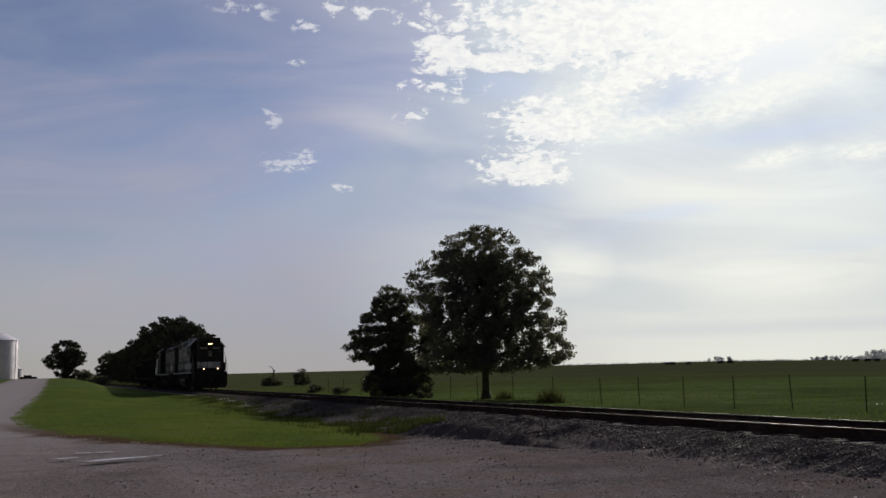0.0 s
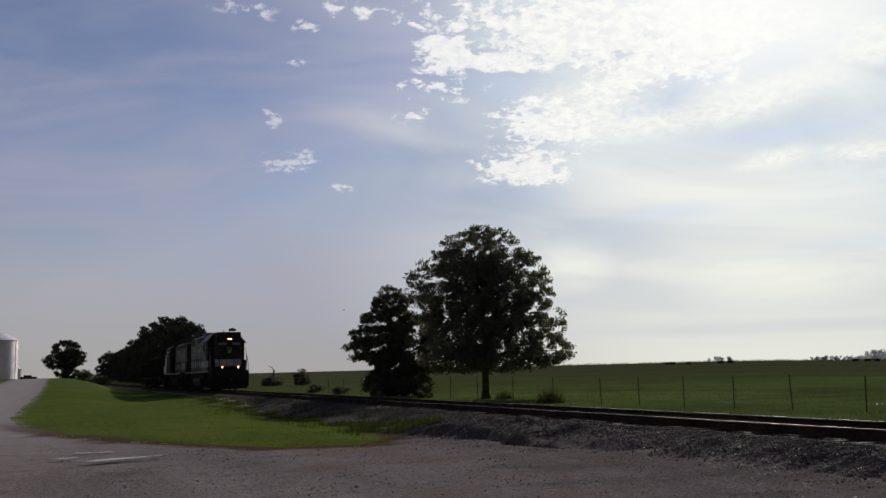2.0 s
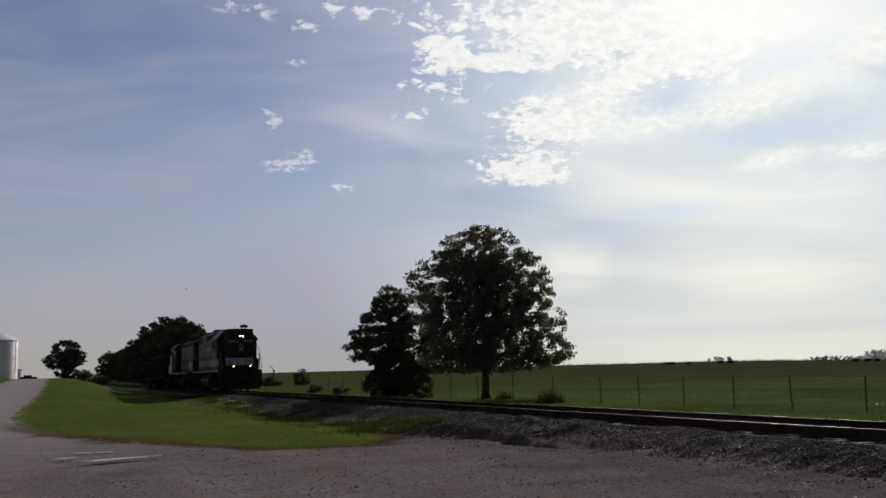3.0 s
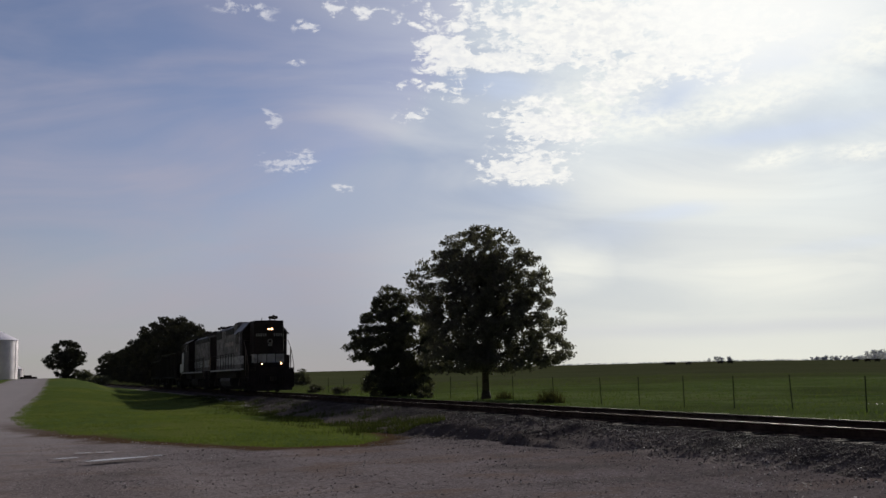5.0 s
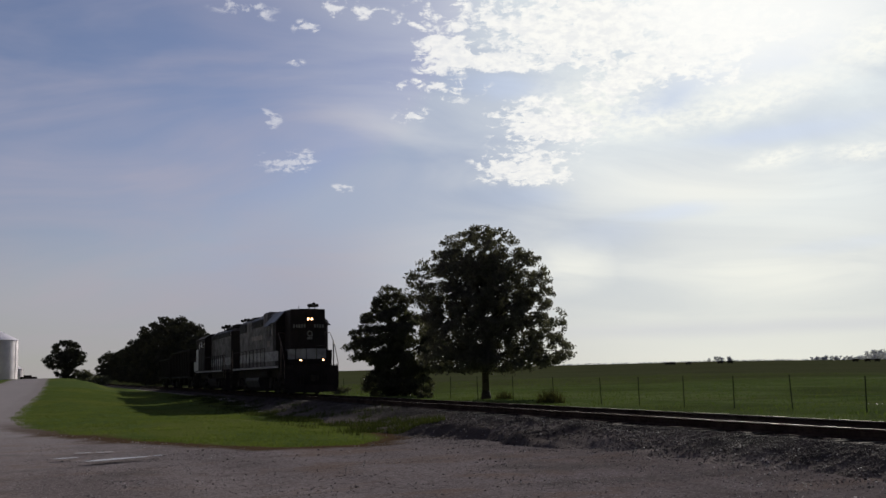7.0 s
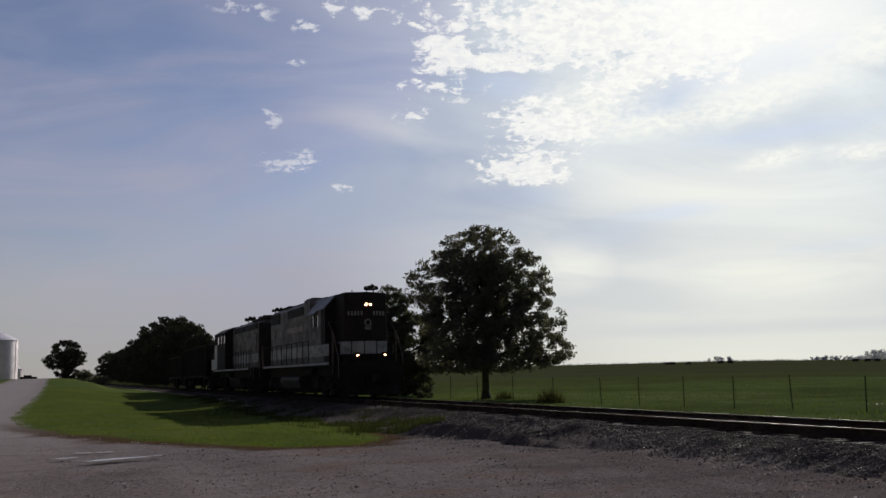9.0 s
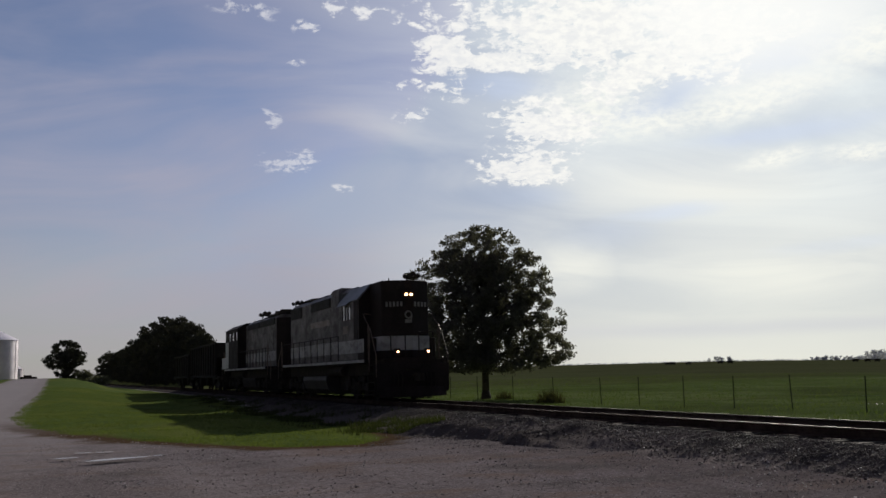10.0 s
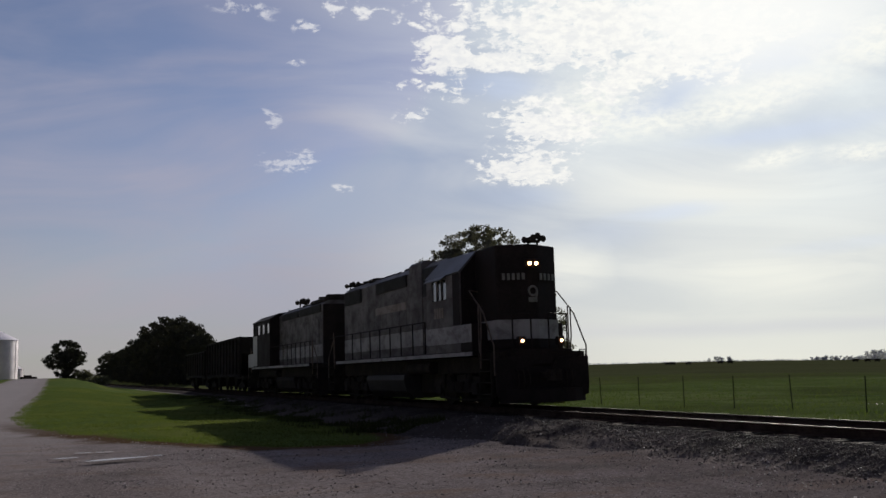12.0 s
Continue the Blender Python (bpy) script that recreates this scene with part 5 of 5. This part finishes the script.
def hopper_car(x0, x1, h, bays, label, ribs):
    car = empty("hopper_car", pose(0, 0, 0), label, "hopper car", "hopper cars")
    l = (x1 - x0) / 2 - 0.35
    for s in (-1, 1):
        bm = bmesh.new()
        y0, y1 = sorted((s * 1.40, s * 1.44))
        prism(bm, [(-l, 1.55), (-l, h - 0.12), (l, h - 0.12), (l, 1.55), (l - 1.6, 1.15), (-l + 1.6, 1.15)], "y", y0, y1)
        part("side_sheet", bm, CAR_SKIN, car)
        bm = bmesh.new()
        y0, y1 = sorted((s * 1.36, s * 1.53))
        box(bm, -l - 0.03, l + 0.03, y0, y1, h - 0.14, h, 0.02)
        part("top_chord", bm, CAR_SKIN, car)
        bm = bmesh.new()
        y0, y1 = sorted((s * 1.38, s * 1.52))
        box(bm, -l - 0.25, l + 0.25, y0, y1, 1.05, 1.25, 0.02)
        part("side_sill", bm, CAR_SKIN, car)
        for k in range(ribs):
            x = -l + 0.06 + k * (2 * l - 0.12) / (ribs - 1)
            bm = bmesh.new()
            y0, y1 = sorted((s * 1.438, s * 1.53))
            box(bm, x - 0.06, x + 0.06, y0, y1, 1.2, h - 0.12)
            part("side_post", bm, CAR_SKIN, car)
    for s in (-1, 1):
        end = 1.05 if s > 0 and h > 3.5 else 0.12
        bm = bmesh.new()
        box(bm, min(s * l, s * (l - 0.05)), max(s * l, s * (l - 0.05)), -1.40, 1.40, h - 1.1, h - 0.02)
        prism(bm, [(s * l, h - 1.1), (s * (l - 0.06), h - 1.1), (s * (l - 2.2), 1.2), (s * (l - 2.14), 1.14)], "y", -1.40, 1.40)
        part("end_sheet", bm, CAR_SKIN, car)
        bm = bmesh.new()
        box(bm, min(s * (l + end), s * (l - 1.8)), max(s * (l + end), s * (l - 1.8)), -1.45, 1.45, 0.92, 1.12, 0.02)
        part("end_platform", bm, GRIME, car)
        coupler(car, s * (l + end), s)
        for t in (-1, 1):
            bm = bmesh.new()
            for z in (1.5, 1.9, 2.3, 2.7, 3.1):
                tube(bm, [(s * (l - 0.1), t * 1.56, z), (s * (l - 0.5), t * 1.56, z)], 0.014, 0.014, 6)
            for x in (0.1, 0.5):
                tube(bm, [(s * (l - x), t * 1.56, 1.1), (s * (l - x), t * 1.56, h - 0.3)], 0.016, 0.016, 6)
            part("ladder", bm, GRIME, car)
        bm = bmesh.new()
        tx = s * (l - 1.35)
        for t in (-1, 1):
            y0, y1 = sorted((t * 1.0, t * 1.12))
            prism(bm, [(-1.15, 0.40), (-1.05, 0.58), (-0.55, 0.62), (-0.3, 0.82), (0.3, 0.82), (0.55, 0.62), (1.05, 0.58), (1.15, 0.40), (0.8, 0.40), (0.35, 0.28), (-0.35, 0.28), (-0.8, 0.40)], "y", y0, y1, 0.012)
        box(bm, -0.25, 0.25, -1.1, 1.1, 0.45, 0.92, 0.02)
        truck = part("truck", bm, GRIME, car)
        truck.location = (tx, 0, 0)
        for wx in (-0.88, 0.88):
            wheelset(truck, wx, 0.419, 1)
    for k in range(bays):
        c = (k - (bays - 1) / 2) * (2 * l - 5.0) / max(bays - 0.4, 1)
        bm = bmesh.new()
        prism(bm, [(c - 1.0, 1.3), (c + 1.0, 1.3), (c + 0.35, 0.42), (c - 0.35, 0.42)], "y", -1.1, 1.1, 0.02)
        part("hopper_bay", bm, CAR_SKIN, car)
    bm = bmesh.new()
    nx, ny = 26, 7
    grid = [[bm.verts.new((-l + 0.06 + (2 * l - 0.12) * i / nx, -1.36 + 2.72 * j / ny,
                           h - 0.42 + 0.26 * math.sin(math.pi * j / ny) * (0.7 + 0.3 * math.sin(i * 1.1)) + 0.06 * noise.noise((i * 0.7, j * 0.7, h)))) for j in range(ny + 1)] for i in range(nx + 1)]
    for i in range(nx):
        for j in range(ny):
            bm.faces.new((grid[i][j], grid[i + 1][j], grid[i + 1][j + 1], grid[i][j + 1]))
    tagged(part("load", bm, COAL, car), "dark crushed stone load")
    train.append((car, (x0 + x1) / 2, 0))
    return car


hopper_car(-53.65, -38.25, 3.70, 3, "dark ribbed open-top hopper car coupled behind the locomotives", 12)
hopper_car(-66.75, -54.25, 3.22, 2, "lower dark open-top hopper car at the train's end", 9)


# ---- loose cover: stones, grass, ties ----
def rock_into(verts, faces, c, r, rnd):
    """A low broken stone: eight uneven corners, flattened and turned at random."""
    base = len(verts)
    a, tall = rnd.random() * 3.14, rnd.uniform(0.4, 0.8)
    ca, sa = math.cos(a), math.sin(a)
    for sx, sy, sz in ((-1, -1, -1), (1, -1, -1), (1, 1, -1), (-1, 1, -1), (-1, -1, 1), (1, -1, 1), (1, 1, 1), (-1, 1, 1)):
        k = (0.62 if sz > 0 else 0.95) * r
        x, y = sx * k * rnd.uniform(0.55, 1.1), sy * k * rnd.uniform(0.4, 0.9)
        verts.append((c[0] + x * ca - y * sa, c[1] + x * sa + y * ca, c[2] + sz * r * tall * rnd.uniform(0.5, 1.0)))
    for f in ((4, 5, 6, 7), (0, 1, 5, 4), (1, 2, 6, 5), (2, 3, 7, 6), (3, 0, 4, 7)):
        faces.append(tuple(base + k for k in f))


def stuff(name, verts, faces, mat, label, category):
    me = bpy.data.meshes.new(name)
    me.from_pydata(verts, [], faces)
    me.materials.append(mat)
    return tagged(new(name, me), label, category, kind="stuff")


def surface_z(x, y):
    """Top of ballast or ground."""
    return max(ground_z(x, y) + 0.05 * noise.noise((x * 0.35, y * 0.35, 0)), ballast_z(x, y))


def build_stones():
    rnd = random.Random(12)
    verts, faces = [], []
    for _ in range(105000):
        x = -6 - 52 * rnd.random() ** 1.6
        y = -1.2 - abs(rnd.gauss(0, 1.55)) if rnd.random() < 0.85 else rnd.uniform(-1.2, 1.8)
        if y < -6:
            continue
        if x > -17 and rnd.random() < 0.75 * sm((-y - 1.8) / 1.1):
            continue
        off = ballast_z(x, y) < ground_z(x, y)          # spilled past the toe of the bed
        if off and noise.noise((x * 0.7, y * 1.3, 5)) < 0.45 * rnd.random() - 0.25:
            continue
        rock_into(verts, faces, (x, y, surface_z(x, y) + 0.004), (0.6 if off else 1.0) * rnd.uniform(0.009, 0.022) * (1.8 if rnd.random() < 0.04 else 1), rnd)
    for _ in range(500):
        x, y = -7 - 20 * rnd.random(), rnd.uniform(-10.5, -2.5)
        if inside_by(LAWN, x, y) < -0.3 and noise.noise((x * 0.6, y * 0.8, 11)) > -0.1:
            rock_into(verts, faces, (x, y, surface_z(x, y) + 0.006), rnd.uniform(0.010, 0.026), rnd)
    stuff("ballast_stones", verts, faces, STONE_DARK, "loose angular dark ballast stones", "ballast stones")
    verts, faces = [], []
    for _ in range(38000):
        x = -5 - 26 * rnd.random() ** 1.5
        y = rnd.uniform(-13, -3.2)
        if inside_by(LAWN, x, y) > -0.2:
            continue
        if rnd.random() > 0.30 + 0.70 * sm((noise.noise((x * 0.5, y * 0.9, 4)) + 0.1) * 1.8):
            continue
        rock_into(verts, faces, (x, y, surface_z(x, y) + 0.003), rnd.uniform(0.004, 0.012) * (2.2 if rnd.random() < 0.025 else 1), rnd)
    for _ in range(900):
        x, y = rnd.uniform(-25, -7), -1.7 - abs(rnd.gauss(0, 1.1))
        rock_into(verts, faces, (x, y, surface_z(x, y) + 0.008), rnd.uniform(0.010, 0.022), rnd)
    stuff("gravel_stones", verts, faces, GRAVEL_STONE, "loose grey gravel scattered on the lot", "gravel")


def blade_into(verts, faces, x, y, z, h, w, rnd):
    a = rnd.random() * 6.28
    lx, ly = math.cos(a) * w, math.sin(a) * w
    bx, by = rnd.uniform(-.5, .5) * h, rnd.uniform(-.5, .5) * h
    b = len(verts)
    verts.extend(((x - lx, y - ly, z), (x + lx, y + ly, z), (x + lx * 0.6 + bx * 0.45, y + ly * 0.6 + by * 0.45, z + h * 0.6), (x - lx * 0.6 + bx * 0.45, y - ly * 0.6 + by * 0.45, z + h * 0.6), (x + bx, y + by, z + h)))
    faces.extend(((b, b + 1, b + 2, b + 3), (b + 3, b + 2, b + 4)))


def build_grass():
    rnd = random.Random(21)
    verts, faces = [], []
    while len(faces) < 190000:
        x = -19 - 75 * rnd.random() ** 1.7
        y = rnd.uniform(-14.5, -3.0)
        d = inside_by(LAWN, x, y)
        if d < -0.10 * rnd.random():
            continue
        h = rnd.uniform(0.016, 0.045) * (1 + 0.6 * noise.noise((x * 0.4, y * 0.4, 9)))
        blade_into(verts, faces, x, y, ground_z(x, y) + 0.05 * noise.noise((x * 0.35, y * 0.35, 0)) - 0.01, h, rnd.uniform(0.008, 0.022), rnd)
    stuff("lawn_grass", verts, faces, GRASS_BLADE, "short mown green grass on the lawn", "grass")
    verts, faces = [], []
    for _ in range(34000):
        x = -23 - 50 * rnd.random() ** 1.5
        y = -3.75 + rnd.gauss(0, 0.75) + (0.4 if x < -45 else 0)
        if noise.noise((x * 0.5, y * 0.8, 2)) < 0.10 * rnd.random() - 0.04:
            continue
        blade_into(verts, faces, x, y, surface_z(x, y) - 0.02, rnd.uniform(0.03, 0.19) * (0.5 + rnd.random()), rnd.uniform(0.006, 0.018), rnd)
    stuff("trackside_weeds", verts, faces, WEED_BLADE, "ragged yellow-green weeds at the edge of the ballast", "weeds")
    verts, faces = [], []
    for _ in range(80000):
        x = -16 - 95 * rnd.random() ** 1.2
        y = 3.2 + 70 * rnd.random() ** 2.2
        blade_into(verts, faces, x, y, ground_z(x, y) - 0.03, rnd.uniform(0.05, 0.16), rnd.uniform(0.012, 0.03), rnd)
    stuff("pasture_grass", verts, faces, FIELD_BLADE, "long green grass along the pasture's edge", "grass")


def weed_clump(x, y, w, h, n, seed, label):
    """A feathery clump of upright stems."""
    rnd = random.Random(seed)
    verts, faces = [], []
    for _ in range(n):
        a, r = rnd.random() * 6.28, rnd.random() ** 0.7 * w / 2
        blade_into(verts, faces, math.cos(a) * r, math.sin(a) * r, -0.05, h * rnd.uniform(0.45, 1.0) * (1 - 0.6 * (2 * r / w) ** 2), rnd.uniform(0.008, 0.02), rnd)
    me = bpy.data.meshes.new("weed_clump")
    me.from_pydata(verts, [], faces)
    me.materials.append(DRY_WEED)
    ob = new("weed_clump", me)
    ob.location = place(x, y)
    return tagged(ob, label, "weeds", "weed clumps")


def build_ties():
    rnd = random.Random(31)
    shapes = []
    for _ in range(5):
        bm = bmesh.new()
        box(bm, -0.115, 0.115, -1.3, 1.3, -0.18, 0.0, 0.012)
        for v in bm.verts:
            v.co += Vector((rnd.uniform(-.012, .012), rnd.uniform(-.03, .03), rnd.uniform(-.008, .008)))
        shapes.append(mesh_of(bm, "tie", TIE_WOOD))
    verts, faces = [], []
    n = 0
    x = 18.0
    while x > -200:
        if n < 300:
            ob = new("tie", shapes[rnd.randrange(5)])
            ob.parent = track
            ob.matrix_basis = pose(x, rnd.uniform(-.06, .06), rail_z(x) - 0.170 - 0.05 * rnd.random() ** 2, rnd.uniform(-.5, .5), rnd.uniform(-.8, .8), rnd.uniform(-1.2, 1.2))
        else:
            b = len(verts)
            z = rail_z(x) - 0.165
            verts.extend(((x + dx, dy, z + dz) for dx in (-.115, .115) for dy in (-1.3, 1.3) for dz in (-.18, 0)))
            faces.extend(tuple(b + i for i in q) for q in ((0, 1, 3, 2), (4, 6, 7, 5), (0, 4, 5, 1), (2, 3, 7, 6), (1, 5, 7, 3)))
        x -= 0.52 + rnd.uniform(-.03, .03)
        n += 1
    me = bpy.data.meshes.new("far_ties")
    me.from_pydata(verts, [], faces)
    me.materials.append(TIE_WOOD)
    far = new("far_ties", me)
    far.parent = track
    tagged(far, kind="stuff")


STONE_DARK = dusty("ballast_stones", (0.060, 0.052, 0.050), (0.130, 0.112, 0.108), (0.210, 0.182, 0.174), 0.40, 0.2)
GRASS_BLADE = leafy("lawn_blades", (0.092, 0.118, 0.038), (0.138, 0.168, 0.057), 0.5, 0.15, 0.30)
WEED_BLADE = leafy("weed_blades", (0.038, 0.048, 0.022), (0.072, 0.082, 0.036), 0.8, 0.4, 0.22)
FIELD_BLADE = leafy("pasture_blades", (0.084, 0.120, 0.042), (0.126, 0.160, 0.062), 0.3, 0.12, 0.22)
build_ties()
build_stones()
build_grass()
DRY_WEED = leafy("tall_weeds", (0.040, 0.042, 0.022), (0.075, 0.072, 0.040), 1.5, 0.35, 0.25)
weed_clump(-41.8, 10.8, 1.5, 1.05, 420, 51, "tall feathery dark weeds at the fence")
weed_clump(-49.4, 11.9, 1.1, 0.75, 260, 52, "dark weeds beside the oak's trunk")


# ---- the swallow that crosses the sky ----
def swallow():
    bird = empty("swallow", pose(0, 0, 0), "small dark swallow in flight with spread wings", "bird")
    bm = bmesh.new()
    tube(bm, [(0.09, 0, 0), (0.06, 0, 0.004), (0.0, 0, 0), (-0.05, 0, -0.002), (-0.08, 0, 0)], 0.024, 0.008, 8)
    tube(bm, [(0.075, 0, 0.006), (0.11, 0, 0.004), (0.125, 0, 0.0)], 0.018, 0.002, 6)
    part("body", bm, HIDE, bird)
    for s in (-1, 1):
        bm = bmesh.new()
        prism(bm, [(0.05, s * 0.01), (0.045, s * 0.08), (-0.01, s * 0.19), (-0.02, s * 0.18), (0.0, s * 0.08), (-0.01, s * 0.01)], "z", 0.002, 0.008)
        wing = part("wing", bm, HIDE, bird)
        wing.rotation_euler = (s * radians(28), 0, 0)
        bm = bmesh.new()
        prism(bm, [(-0.07, s * 0.002), (-0.16, s * 0.045), (-0.15, s * 0.03), (-0.10, s * 0.001)], "z", -0.002, 0.002)
        part("tail_feather", bm, HIDE, bird)
    return bird


bird = swallow()


# ---- what moves ----
def train_x(t):
    return -84.10 + 5.1313 * t - 0.001175 * t * t


def motions():
    way = ((0.0, -78.5, 22.0, 4.6), (1.2, -79.5, 18.5, 5.6), (1.9, -80.96, 12.92, 6.92), (2.1, -81.75, 10.14, 7.33), (2.6, -83.29, 3.29, 8.04), (3.1, -84.17, -3.54, 9.48), (4.4, -84.1, -19.8, 11.7), (12.0, -70.0, -120.0, 26.0))
    walk(bird, [(t, pose(x, y, z, 0, -8, -97)) for t, x, y, z in way])
    for ob, off, turn in train:
        rows = []
        for i in range(25):
            x = train_x(i * 0.5) + off
            rows.append((i * 0.5, pose(x, 0, rail_z(x), 0, -0.2 if not turn else 0.2, turn)))
        walk(ob, rows)
    for ob, x, r, way in wheels:
        rows = []
        steps = 120
        for i in range(steps + 1):
            t = 12.0 * i / steps
            rows.append((t, pose(x, 0, r, 0, way * math.degrees((train_x(t) + 84.10) / r), 0)))
        walk(ob, rows)


motions()
